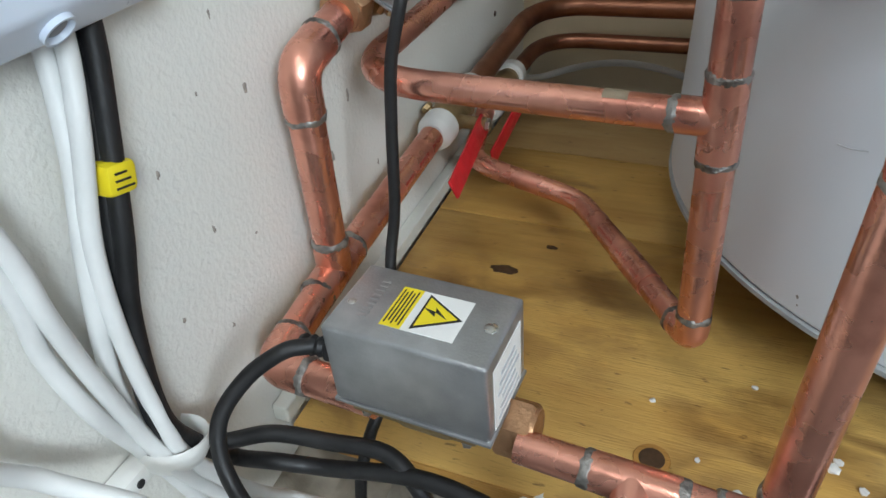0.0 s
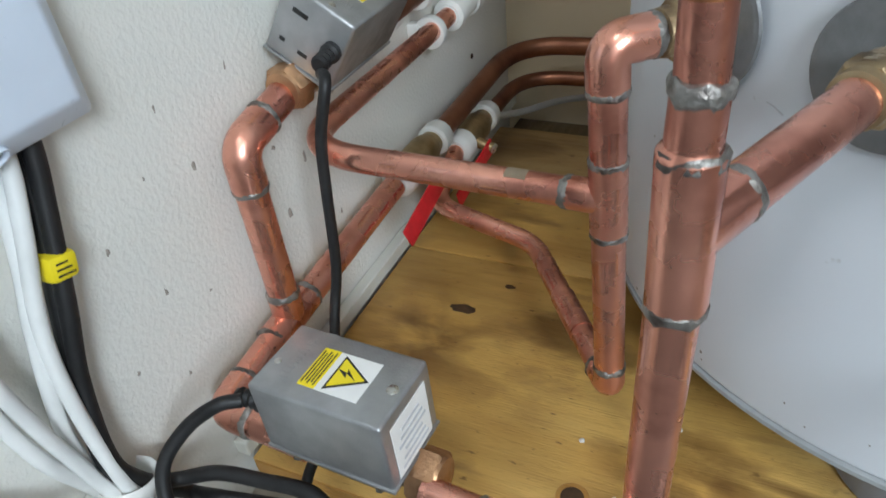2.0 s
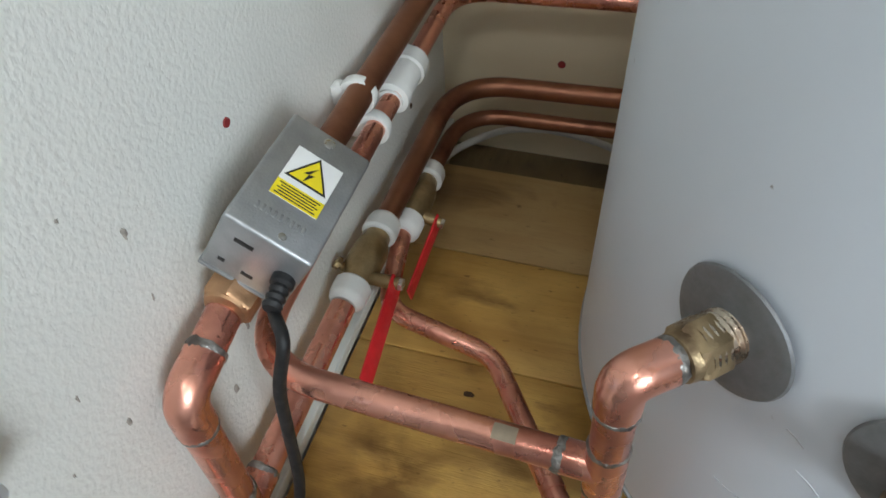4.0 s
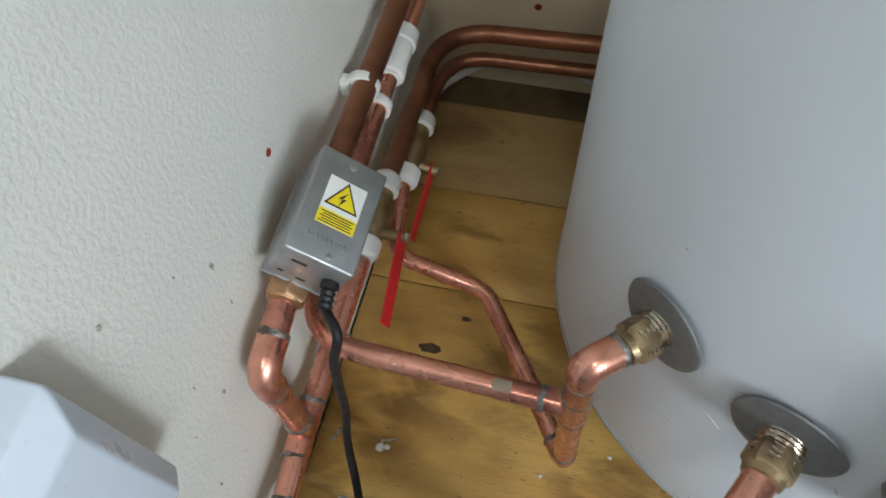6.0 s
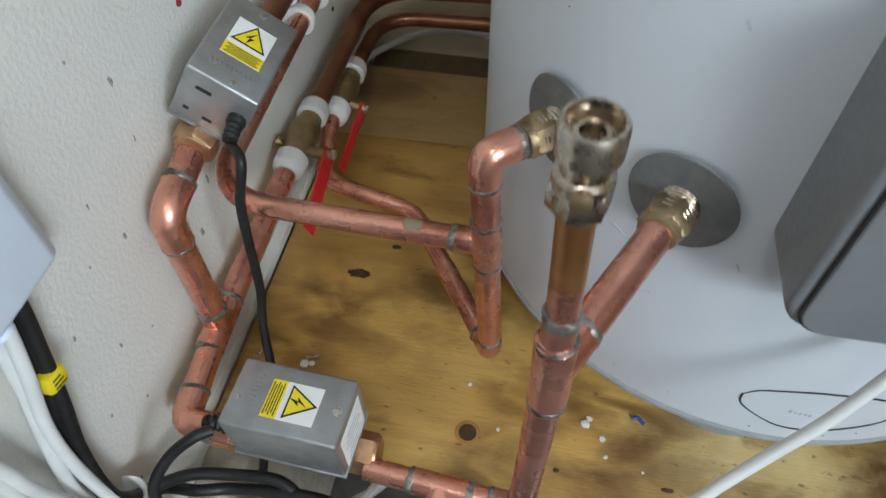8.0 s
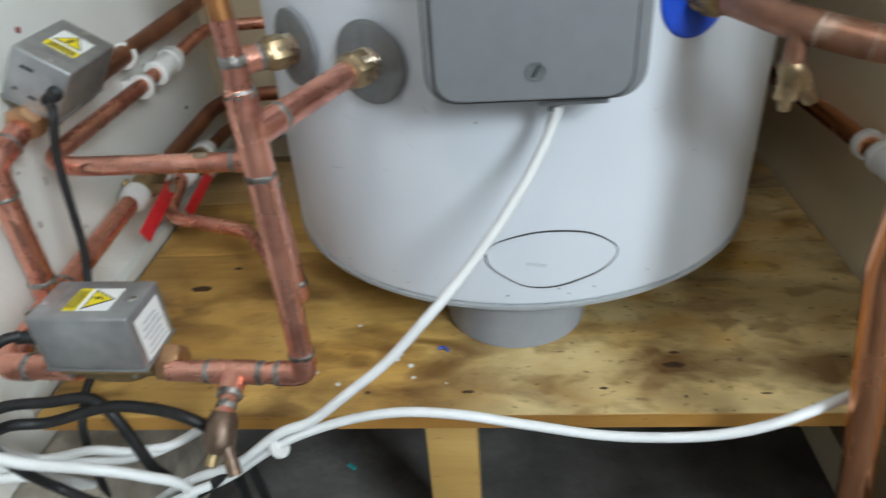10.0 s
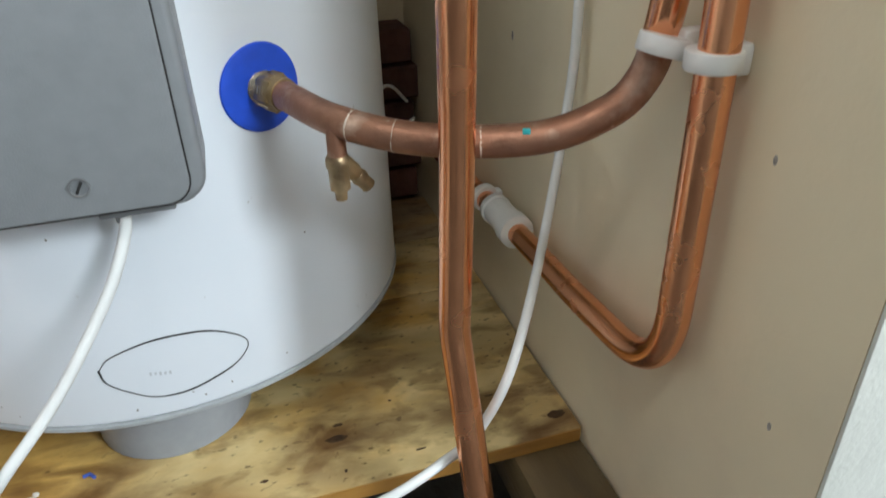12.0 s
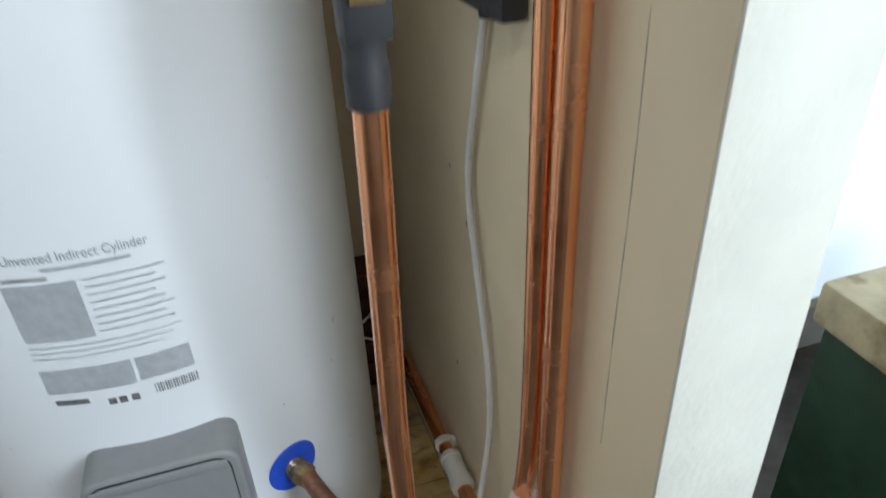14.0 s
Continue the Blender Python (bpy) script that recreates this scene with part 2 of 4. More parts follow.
def rounded(points, radius, steps=7):
    """A polyline with its corners rounded off by arcs of about that radius."""
    pts = [Vector(p) for p in points]
    out = [pts[0]]
    for i in range(1, len(pts) - 1):
        a, b, c = pts[i - 1], pts[i], pts[i + 1]
        u, v = (a - b), (c - b)
        rad = radius[i - 1] if isinstance(radius, (list, tuple)) else radius
        ang = u.angle(v)
        cut = min(rad / max(math.tan(ang / 2), 1e-3), 0.49 * u.length, 0.49 * v.length)
        p, q = b + u.normalized() * cut, b + v.normalized() * cut
        for k in range(steps + 1):
            s = k / steps
            out.append((1 - s) ** 2 * p + 2 * s * (1 - s) * b + s * s * q)
    out.append(pts[-1])
    return out


def smooth_line(points, steps=8):
    """A Catmull-Rom line through the points."""
    p = [Vector(q) for q in points]
    p = [2 * p[0] - p[1], *p, 2 * p[-1] - p[-2]]
    out = []
    for i in range(1, len(p) - 2):
        a, b, c, d = p[i - 1 : i + 3]
        for k in range(steps):
            t = k / steps
            out.append(0.5 * ((2 * b) + (c - a) * t + (2 * a - 5 * b + 4 * c - d) * t * t + (3 * b - a - 3 * c + d) * t ** 3))
    out.append(p[-2])
    return out


def sweep(line, r, seg=18, bm=None, flat=1.0):
    bm = bm or bmesh.new()
    line = [Vector(p) for p in line]
    tans = [(line[min(i + 1, len(line) - 1)] - line[max(i - 1, 0)]).normalized() for i in range(len(line))]
    ref = Vector((0, 0, 1)) if abs(tans[0].z) < 0.9 else Vector((1, 0, 0))
    n = (ref - tans[0] * ref.dot(tans[0])).normalized()
    rings = []
    for i, (p, t) in enumerate(zip(line, tans)):
        n = (n - t * n.dot(t)).normalized()
        b = t.cross(n)
        rr = r[i] if isinstance(r, (list, tuple)) else r
        rings.append([bm.verts.new(p + (n * math.cos(a) + b * math.sin(a) * flat) * rr) for a in (2 * math.pi * k / seg for k in range(seg))])
    for x, y in zip(rings, rings[1:]):
        for k in range(seg):
            bm.faces.new((x[k], x[(k + 1) % seg], y[(k + 1) % seg], y[k]))
    bm.faces.new(rings[0][::-1])
    bm.faces.new(rings[-1])
    return bm


def lathe(p, axis, profile, seg=32, bm=None):
    """Profile of (distance along the axis, radius), from the place p."""
    bm = bm or bmesh.new()
    p, axis = Vector(p), Vector(axis).normalized()
    u = axis.orthogonal().normalized()
    v = axis.cross(u)
    rings = []
    for d, r in profile:
        rings.append([bm.verts.new(p + axis * d + (u * math.cos(a) + v * math.sin(a)) * max(r, 1e-5)) for a in (2 * math.pi * (k + 0.5) / seg for k in range(seg))])
    for x, y in zip(rings, rings[1:]):
        for k in range(seg):
            bm.faces.new((x[k], x[(k + 1) % seg], y[(k + 1) % seg], y[k]))
    bm.faces.new(rings[0][::-1])
    bm.faces.new(rings[-1])
    return bm


def slab(size, bevel=0.0, m=None, seg=2, bm=None):
    """A box of that size about its centre, edges rounded, laid by the matrix m."""
    b2 = bmesh.new()
    bmesh.ops.create_cube(b2, size=1.0, matrix=Matrix.Diagonal((*size, 1)))
    if bevel:
        bmesh.ops.bevel(b2, geom=b2.edges[:], offset=bevel, segments=seg, profile=0.5, affect="EDGES")
    if m is not None:
        bmesh.ops.transform(b2, matrix=m, verts=b2.verts)
    if bm is None:
        return b2
    me = bpy.data.meshes.new("tmp")
    b2.to_mesh(me)
    b2.free()
    bm.from_mesh(me)
    bpy.data.meshes.remove(me)
    return bm


def box_between(a, b, bevel=0.0):
    a, b = Vector(a), Vector(b)
    return slab(tuple(abs(v) for v in (b - a)), bevel, Matrix.Translation((a + b) / 2))


def collar(p, d, r=0.0123, w=0.0058, lump=0.001):
    """An uneven bead of solder round a pipe at p."""
    rnd = random.Random(int(1e4 * (p[0] + 3 * p[1] + 7 * p[2])))
    bm = lathe(Vector(p) - Vector(d).normalized() * w / 2, d, [(0, r - 0.0012), (w * 0.25, r), (w * 0.75, r), (w, r - 0.0012)], 20)
    for v in bm.verts:
        v.co += Vector((rnd.uniform(-1, 1), rnd.uniform(-1, 1), rnd.uniform(-1, 1))) * lump * 0.5
    # the bead runs out further on some sides of the tube
    ax, mid, ph = Vector(d).normalized(), Vector(p), rnd.uniform(0, 6.28)
    u = ax.orthogonal().normalized()
    for v in bm.verts:
        q = v.co - mid
        h = q.dot(ax)
        a = math.atan2(q.dot(ax.cross(u)), q.dot(u))
        v.co += ax * h * (0.25 + 0.45 * math.sin(a * 2 + ph) * math.sin(a * 3 + 2 * ph + (1.5 if h > 0 else 0)))
    return bm


def hexnut(p, d, across, length):
    r = across / math.sqrt(3)
    return lathe(p, d, [(0, r * 0.9), (length * 0.12, r), (length * 0.88, r), (length, r * 0.9)], 6)


def elbow(p, a, b, parent, r=0.0125, reach=0.026, mat=None):
    """A soldered elbow at p between the pipes that leave in the directions a and b."""
    a, b = Vector(a).normalized(), Vector(b).normalized()
    p = Vector(p)
    part("elbow", sweep(rounded([p + a * reach, p, p + b * reach], reach * 0.82, 12), r), mat or COPPER, parent)
    for d in (a, b):
        part("solder_ring", collar(p + d * (reach + 0.001), d, r + 0.0002), SOLDER, parent)


def tee(p, a, b, parent, r=0.0125, reach=0.026, rb=None):
    """A soldered tee at p: a run along a and a branch along b."""
    a, b, p = Vector(a).normalized(), Vector(b).normalized(), Vector(p)
    bm = sweep([p - a * reach, p + a * reach], r)
    sweep([p, p + b * reach], rb or r, bm=bm)
    part("tee", bm, COPPER, parent)
    for d, q in ((a, r), (-a, r), (b, rb or r)):
        part("solder_ring", collar(p + d * (reach + 0.001), d, q + 0.0002), SOLDER, parent)


R = 0.0112

# ---- structure ----
LEFT, RIGHT, BACK, FLOOR, TOP = 0.0, 1.055, 0.785, -0.32, 2.4


def structure(name, bm, mat, label, category):
    return tagged(mesh_object(name, bm, mat, smooth=False), label, category, kind="structure")


structure("wall_left", box_between((LEFT - 0.1, -0.33, -0.062), (LEFT, BACK + 0.1, TOP)), WALL, "cream stippled painted wall with small chips", "wall")
structure("wall_right", box_between((RIGHT, -0.2985, FLOOR), (RIGHT + 0.1, BACK + 0.1, TOP)), WALL_R, "smooth beige painted wall with a hairline crack", "wall")
structure("wall_back", box_between((LEFT, BACK, FLOOR), (RIGHT, BACK + 0.1, TOP)), WALL_R, "beige painted back wall of the cupboard", "wall")
# unseen ceiling, added to close the room from above
structure("ceiling", box_between((-1.6, -2.5, TOP), (3.0, BACK + 0.1, TOP + 0.1)), WALL, "unseen plain white ceiling closing the room", "ceiling")
structure("floor", box_between((-1.6, -2.5, FLOOR - 0.1), (3.0, BACK + 0.1, FLOOR)), CONCRETE, "dusty dark concrete floor under the platform", "floor")
# unseen walls, the next four, added to box in the light
structure("wall_room_left", box_between((-1.6, -2.4, FLOOR), (-1.5, -0.33, TOP)), ROOM, "unseen grey wall enclosing the room", "wall")
structure("wall_front_left", box_between((-1.6, -0.33, FLOOR), (-0.1, -0.23, TOP)), ROOM, "unseen grey wall enclosing the room", "wall")
structure("wall_room_right", box_between((2.9, -2.4, FLOOR), (3.0, BACK, TOP)), ROOM, "unseen grey wall enclosing the room", "wall")
structure("wall_room_back", box_between((-1.6, -2.5, FLOOR), (3.0, -2.4, TOP)), ROOM, "unseen grey wall enclosing the room", "wall")
structure("wall_beyond", box_between((RIGHT + 0.1, 0.7, FLOOR), (2.9, BACK, TOP)), ROOM, "plain painted wall of the next room", "wall")

post = thing("door_frame", "white gloss painted door post at the end of the beige wall", "door frame", kind="structure")
part("post", slab((0.115, 0.0034, TOP - FLOOR), 0.001, Matrix.Translation((RIGHT + 0.0575, -0.3005, (TOP + FLOOR) / 2))), GLOSS, post)

# platform boards
deck = thing("floor_platform", "stained varnished plywood boards of a raised platform", "platform", kind="structure")
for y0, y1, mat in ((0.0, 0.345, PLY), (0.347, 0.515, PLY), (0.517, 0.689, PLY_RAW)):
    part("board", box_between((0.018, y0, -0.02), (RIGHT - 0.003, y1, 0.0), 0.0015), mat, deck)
part("board_edge", box_between((0.022, -0.0015, -0.0195), (RIGHT - 0.006, 0.0, -0.001)), PLY_EDGE, deck)
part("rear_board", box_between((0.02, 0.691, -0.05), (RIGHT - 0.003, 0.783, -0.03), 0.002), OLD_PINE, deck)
for x in (0.475,):
    part("leg", box_between((x, 0.01, FLOOR), (x + 0.06, 0.06, -0.021), 0.002), PINE, deck)
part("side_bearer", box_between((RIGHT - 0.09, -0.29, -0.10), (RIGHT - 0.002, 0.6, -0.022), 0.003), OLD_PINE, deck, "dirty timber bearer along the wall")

structure("trim_wall_foot", box_between((0.001, 0.0, 0.0), (0.016, 0.78, 0.018), 0.002), GLOSS, "white painted batten along the foot of the wall", "trim")

# ---- hot water cylinder ----
CX, CY, CR, CZ = 0.594, 0.387, 0.32, 0.097
tank = thing("hot_water_cylinder", "large white lacquered hot water cylinder on grey feet", "water tank")
part("shell", lathe((CX, CY, CZ), (0, 0, 1), [(0.0, CR - 0.05), (0.0, CR - 0.008), (0.002, CR - 0.003), (0.006, CR), (1.55, CR), (1.60, CR - 0.02), (1.63, CR - 0.1), (1.64, 0.0)], 128), TANK, tank)
part("bottom_rim", lathe((CX, CY, CZ - 0.004), (0, 0, 1), [(0, CR - 0.03), (0, CR - 0.0005), (0.002, CR + 0.0015), (0.006, CR + 0.0015), (0.007, CR - 0.001)], 128), RIM, tank, "grey rubber edging")
for fx, fy in ((0.587, 0.2), (CX - 0.15, CY + 0.11), (CX + 0.15, CY + 0.11)):
    part("foot", lathe((fx, fy, 0.0), (0, 0, 1), [(0, 0.089), (0.002, 0.091), (0.09, 0.093), (0.097, 0.093)], 40), FOOT, tank)


def on_tank(angle, z, off=0.0):
    """A place on the cylinder's shell; the angle is from straight ahead, in degrees, to the right."""
    a = radians(angle)
    return Vector((CX + (CR + off) * math.sin(a), CY - (CR + off) * math.cos(a), z)), Vector((math.sin(a), -math.cos(a), 0))


def port(angle, z, plate_mat, label, nut_mat=BRASS, plate_r=0.041, off=0.010):
    p, d = on_tank(angle, z, off)
    # a thin washer bent to the shell
    plate = lathe(p - d * (off + 0.001), d, [(0, 0.031), (off - 0.005, 0.031), (off - 0.005, plate_r - 0.001), (off - 0.004, plate_r), (off - 0.0025, plate_r - 0.001)] + [(off - 0.0023 + 0.0006 * (k % 2), plate_r - 0.003 - 0.003 * k) for k in range(8)], 40)
    side = d.cross(Vector((0, 0, 1)))
    for v in plate.verts:
        v.co -= d * (v.co - p).dot(side) ** 2 / (2 * CR)
    part("port_washer", plate, plate_mat, tank, label)
    part("port_thread", lathe(p, d, [(k * 0.002 - 0.006, 0.0165 if k % 2 else 0.0152) for k in range(14)], 24), NICKEL, tank)
    part("port_nut", hexnut(p + d * 0.005, d, 0.0315, 0.021), nut_mat, tank)
    part("port_olive", lathe(p + d * 0.025, d, [(0, 0.0155), (0.006, 0.0145), (0.007, 0.012)], 24), nut_mat, tank)
    return p + d * 0.028, d


F1, D1 = port(-47.1, 0.37, PLATE, "grey washer plate", DULL_BRASS)
F2, D2 = port(-27.1, 0.371, PLATE, "grey washer plate", DULL_BRASS)
F3, D3 = port(28.9, 0.4185, BLUE, "bright blue washer plate", BRASS, 0.041, 0.006)

# immersion heater cover
def rounded_panel(w, h, d, radius, bevel, centre, mat_steps=6):
    """A panel w wide (x), h high (z) and d deep (y) with rounded corners and softened edges."""
    bm = bmesh.new()
    bmesh.ops.create_cube(bm, size=1.0, matrix=Matrix.Diagonal((w, d, h, 1)))
    bmesh.ops.bevel(bm, geom=[e for e in bm.edges if abs(e.verts[0].co.y - e.verts[1].co.y) > 0.5 * d], offset=radius, segments=mat_steps, profile=0.5, affect="EDGES")
    front = [e for e in bm.edges if all(v.co.y < -0.49 * d for v in e.verts)]
    bmesh.ops.bevel(bm, geom=front, offset=bevel, segments=3, profile=0.5, affect="EDGES")
    bmesh.ops.transform(bm, matrix=Matrix.Translation(centre), verts=bm.verts)
    return bm


cover = part("heater_cover", rounded_panel(0.186, 0.218, 0.075, 0.026, 0.006, (0.5985, 0.053, 0.4635)), COVER, tank, "grey plastic heater cover")
part("cover_lid", rounded_panel(0.164, 0.206, 0.006, 0.02, 0.002, (0.5965, 0.0145, 0.4615)), COVER, cover)
part("cover_seam", rounded_panel(0.1665, 0.2085, 0.0035, 0.021, 0.0004, (0.5965, 0.0148, 0.4615)), INK, cover)
part("cover_ridge", slab((0.16, 0.004, 0.012), 0.0018, Matrix.Translation((0.5965, 0.0115, 0.5565))), COVER, cover)
part("cover_screw", lathe((0.5985, 0.0125, 0.3835), (0, -1, 0), [(0, 0.0085), (0.0022, 0.0085), (0.0022, 0.0068), (0.001, 0.0062), (0.001, 0.0)], 20), PLATE, cover)
part("screw_slot", slab((0.0022, 0.001, 0.011), 0, pose(0.5985, 0.0112, 0.3835, 0, 30, 0)), INK, cover)
part("cable_plate", slab((0.06, 0.03, 0.008), 0.002, Matrix.Translation((0.6325, 0.039, 0.352))), COVER, cover)
part("cable_gland", lathe((0.6175, 0.039, 0.3575), (0, 0, -1), [(0, 0.009), (0.012, 0.009), (0.014, 0.006), (0.019, 0.0055)], 16), COVER, cover)

RB = 0.0136

# ---- pipe runs ----
def pipe(name, line, mat, parent, r=R):
    return part(name, sweep(line, r), mat, parent)


V = Vector


def toward(a, b, n):
    """The point n metres from a on the way to b."""
    return a + (b - a).normalized() * n


# return run: front valve, drain tee, elbow, riser, tank tee, open top
VL, VR = V((0.036, -0.02, 0.099)), V((0.371, -0.046, 0.107))
vdir = (VR - VL).normalized()
T2 = V((0.3705, -0.0455, 0.361))
ret = thing("copper_pipe", "copper pipe from the front valve up to the cylinder", "pipe", "copper pipes")
pipe("pipe", [VL + vdir * 0.19, toward(VR, VL, 0.022)], COPPER, ret)
TD = VL + vdir * 0.262
tee(TD, vdir, V((0.02, -0.9, -0.2)), ret)
elbow(VR, -vdir, T2 - VR, ret, 0.0128, 0.026)
pipe("riser", [toward(VR, T2, 0.022), T2], COPPER, ret, 0.0117)
pipe("lower_neck", [T2 + V((-0.001, 0.001, 0.05)), T2 + V((-0.0025, 0.002, 0.09))], COPPER, ret, 0.0092)
pipe("upper_riser", [T2 + V((-0.0024, 0.002, 0.088)), V((0.365, -0.041, 0.515))], COPPER_AMBER, ret, 0.0092)
part("reducer", lathe(T2 + V((-0.001, 0.001, 0.033)), (0, 0, 1), [(-0.004, 0.0128), (0.003, 0.0128), (0.006, 0.0104), (0.028, 0.0101)], 24), COPPER, ret)
part("solder_ring", collar(T2 + V((-0.0012, 0.001, 0.06)), (0, 0, 1), 0.0111), SOLDER, ret)
tee(T2, (-0.03, 0.03, 1), F2 - T2, ret, 0.0128, 0.033)
pipe("branch", [T2, F2], COPPER, ret, 0.0122)
top_valve = thing("compression_fitting", "open nickel plated fitting on the end of a copper pipe", "pipe fitting")
part("body", lathe((0.3652, -0.0413, 0.5015), (0, 0, 1), [(0, 0.0105), (0.008, 0.0135), (0.024, 0.0135), (0.026, 0.011), (0.034, 0.011), (0.036, 0.0145), (0.05, 0.0145), (0.052, 0.0135), (0.052, 0.0118), (0.043, 0.0106), (0.043, 0.0078), (0.046, 0.0074), (0.046, 0.0056), (0.036, 0.005), (0.034, 0.0)], 28), NICKEL, top_valve)
part("nut", hexnut((0.3651, -0.0412, 0.505), (0, 0, 1), 0.026, 0.016), NICKEL, top_valve)
part("side_screw", lathe((0.365, -0.054, 0.523), (0.1, -1, 0), [(0, 0.005), (0.004, 0.005), (0.005, 0.003)], 12), BRASS, top_valve)

# drain cock under the tee
dd = V((0.02, -0.9, -0.2)).normalized()
drain = thing("drain_cock", "small tarnished brass drain cock below a copper tee", "drain valve")
part("stub", sweep([TD + dd * 0.02, TD + dd * 0.05], 0.0085), COPPER, drain)
part("body", lathe(TD + dd * 0.046, dd + V((-0.15, 0, -0.6)), [(0, 0.0115), (0.008, 0.0145), (0.03, 0.0155), (0.036, 0.012), (0.04, 0.0085)], 16), BRONZE, drain, "dark bronze body")
part("solder_ring", collar(TD + dd * 0.04, dd, 0.0098), SOLDER, drain)
part("spindle", lathe(TD + dd * 0.075 + V((-0.008, 0, -0.02)), dd + V((-0.3, 0, -0.6)), [(0, 0.006), (0.012, 0.006), (0.013, 0.004)], 12), BRASS, drain)
part("spout", sweep([TD + dd * 0.07 + V((0.004, 0, -0.012)), TD + dd * 0.09 + V((0.014, 0, -0.03))], 0.0068), BRONZE, drain)

# wall run: elbow, tee, along the wall to the ball valve, riser to the rear valve
T0, UP, N2, B1 = V((0.0295, 0.089, 0.103)), V((0.032, 0.086, 0.284)), V((0.031, 0.17, 0.3)), V((0.033, 0.303, 0.119))
wall_run = thing("copper_pipe", "copper pipe soldered along the foot of the wall with a riser", "pipe", "copper pipes")
pipe("pipe", [VL + vdir * 0.09, toward(VL, VR, 0.025)], COPPER, wall_run, RB)
elbow(VL, vdir, T0 - VL, wall_run, 0.015, 0.03)
pipe("pipe", [toward(VL, T0, 0.025), T0, B1], COPPER, wall_run, RB)
tee(T0, B1 - VL, UP - T0, wall_run, 0.0152, 0.03)
pipe("riser", [T0, toward(UP, T0, 0.031)], COPPER, wall_run, RB)
elbow(UP, T0 - UP, N2 - UP, wall_run, 0.0152, 0.036)
pipe("pipe", [toward(UP, N2, 0.031), N2], COPPER, wall_run, RB)

# cylinder flow run
E1 = V((0.304, 0.121, 0.3695))
T1, FT = V((0.309, 0.1265, 0.26)), V((0.319, 0.129, 0.073))
W2A = V((0.043, 0.1385, 0.256))
flow = thing("copper_pipe", "copper pipe from the cylinder bending back along the wall", "pipe", "copper pipes")
pipe("pipe", [F1, toward(E1, F1, 0.024)], COPPER, flow, 0.0124)
elbow(E1, F1 - E1, T1 - E1, flow, 0.0138, 0.028)
pipe("pipe", [toward(E1, T1, 0.024), T1, toward(FT, T1, 0.0185)], COPPER, flow, 0.0124)
tee(T1, E1 - FT, W2A - T1, flow, 0.0134, 0.028, 0.0124)
pipe("pipe", rounded([T1, W2A, V((0.033, 0.445, 0.2485)), V((0.037, 0.725, 0.262)), V((0.4, 0.735, 0.268))], [0.07, 0.3, 0.06], 12), COPPER, flow)
DIR = (V((0.191, 0.327, 0.053)) - FT)
elbow(FT, T1 - FT, DIR, flow, 0.013, 0.022)
pipe("pipe", rounded([toward(FT, V((0.191, 0.327, 0.053)), 0.0185), V((0.191, 0.327, 0.053)), V((0.0605, 0.345, 0.072)), V((0.046, 0.45, 0.086))], [0.05, 0.04], 10), COPPER, flow)
part("coupling", sweep([FT + DIR * 0.3, FT + DIR * 0.55], 0.0122), COPPER, flow)

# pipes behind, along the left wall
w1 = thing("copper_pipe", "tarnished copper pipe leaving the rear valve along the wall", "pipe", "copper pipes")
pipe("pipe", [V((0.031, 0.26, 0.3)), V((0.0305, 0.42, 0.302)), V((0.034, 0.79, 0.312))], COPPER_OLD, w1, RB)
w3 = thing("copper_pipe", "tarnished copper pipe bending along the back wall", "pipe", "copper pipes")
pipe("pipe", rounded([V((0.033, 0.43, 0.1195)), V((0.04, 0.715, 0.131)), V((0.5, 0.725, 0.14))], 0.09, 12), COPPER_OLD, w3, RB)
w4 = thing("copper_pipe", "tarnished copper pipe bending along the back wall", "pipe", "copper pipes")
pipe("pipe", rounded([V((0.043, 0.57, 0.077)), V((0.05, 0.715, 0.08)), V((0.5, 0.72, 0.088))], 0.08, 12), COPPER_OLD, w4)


def ball_valve(a, b, pivot, tip):
    a, b = V(a), V(b)
    d = (b - a).normalized()
    n = (b - a).length
    t = thing("ball_valve", "brass ball valve with a red lever and white collars", "valve", "ball valves")
    part("body", lathe(a, d, [(0, 0.0135), (0.014, 0.0145), (0.02, 0.016), (n * 0.35, 0.0205), (n * 0.65, 0.0205), (n - 0.02, 0.016), (n, 0.0135)], 24), BRASS, t)
    for q, e in ((a, -1), (b, 1)):
        part("collar", lathe(q - d * e * 0.012, d * e, [(0, 0.018), (0.003, 0.0208), (0.02, 0.0205), (0.025, 0.019), (0.03, 0.014)], 24), WHITE_PLASTIC, t, "white plastic collar")
    piv = V(pivot)
    mid = a + d * (piv - a).dot(d)
    part("spindle", sweep([mid, piv + (piv - mid).normalized() * 0.004], 0.0075, 12), BRASS, t)
    part("nut", hexnut(piv + (piv - mid).normalized() * 0.0015, piv - mid, 0.0125, 0.007), SCREW_STEEL, t)
    back = (mid - piv).normalized()
    part("test_plug", lathe(mid + back * 0.012 + d * 0.004, back + V((0, 0, 0.8)), [(0, 0.005), (0.012, 0.005), (0.013, 0.0075), (0.018, 0.0075), (0.019, 0.005)], 8), BRASS, t)
    tipv = V(tip)
    out = (piv - mid).normalized()
    along = (tipv - piv).normalized()
    out = (out + V((0, 0, 0.4)) - along * along.dot(out + V((0, 0, 0.4)))).normalized()
    side = along.cross(out).normalized()
    m = Matrix((side, along, out)).transposed().to_4x4()
    m.translation = (piv + tipv) / 2
    part("lever", slab((0.021, (tipv - piv).length + 0.012, 0.003), 0.0012, m), RED, t, "red lever")
    return t


ball_valve((0.033, 0.323, 0.119), (0.033, 0.42, 0.1195), (0.0765, 0.347, 0.119), (0.0845, 0.2345, 0.107))
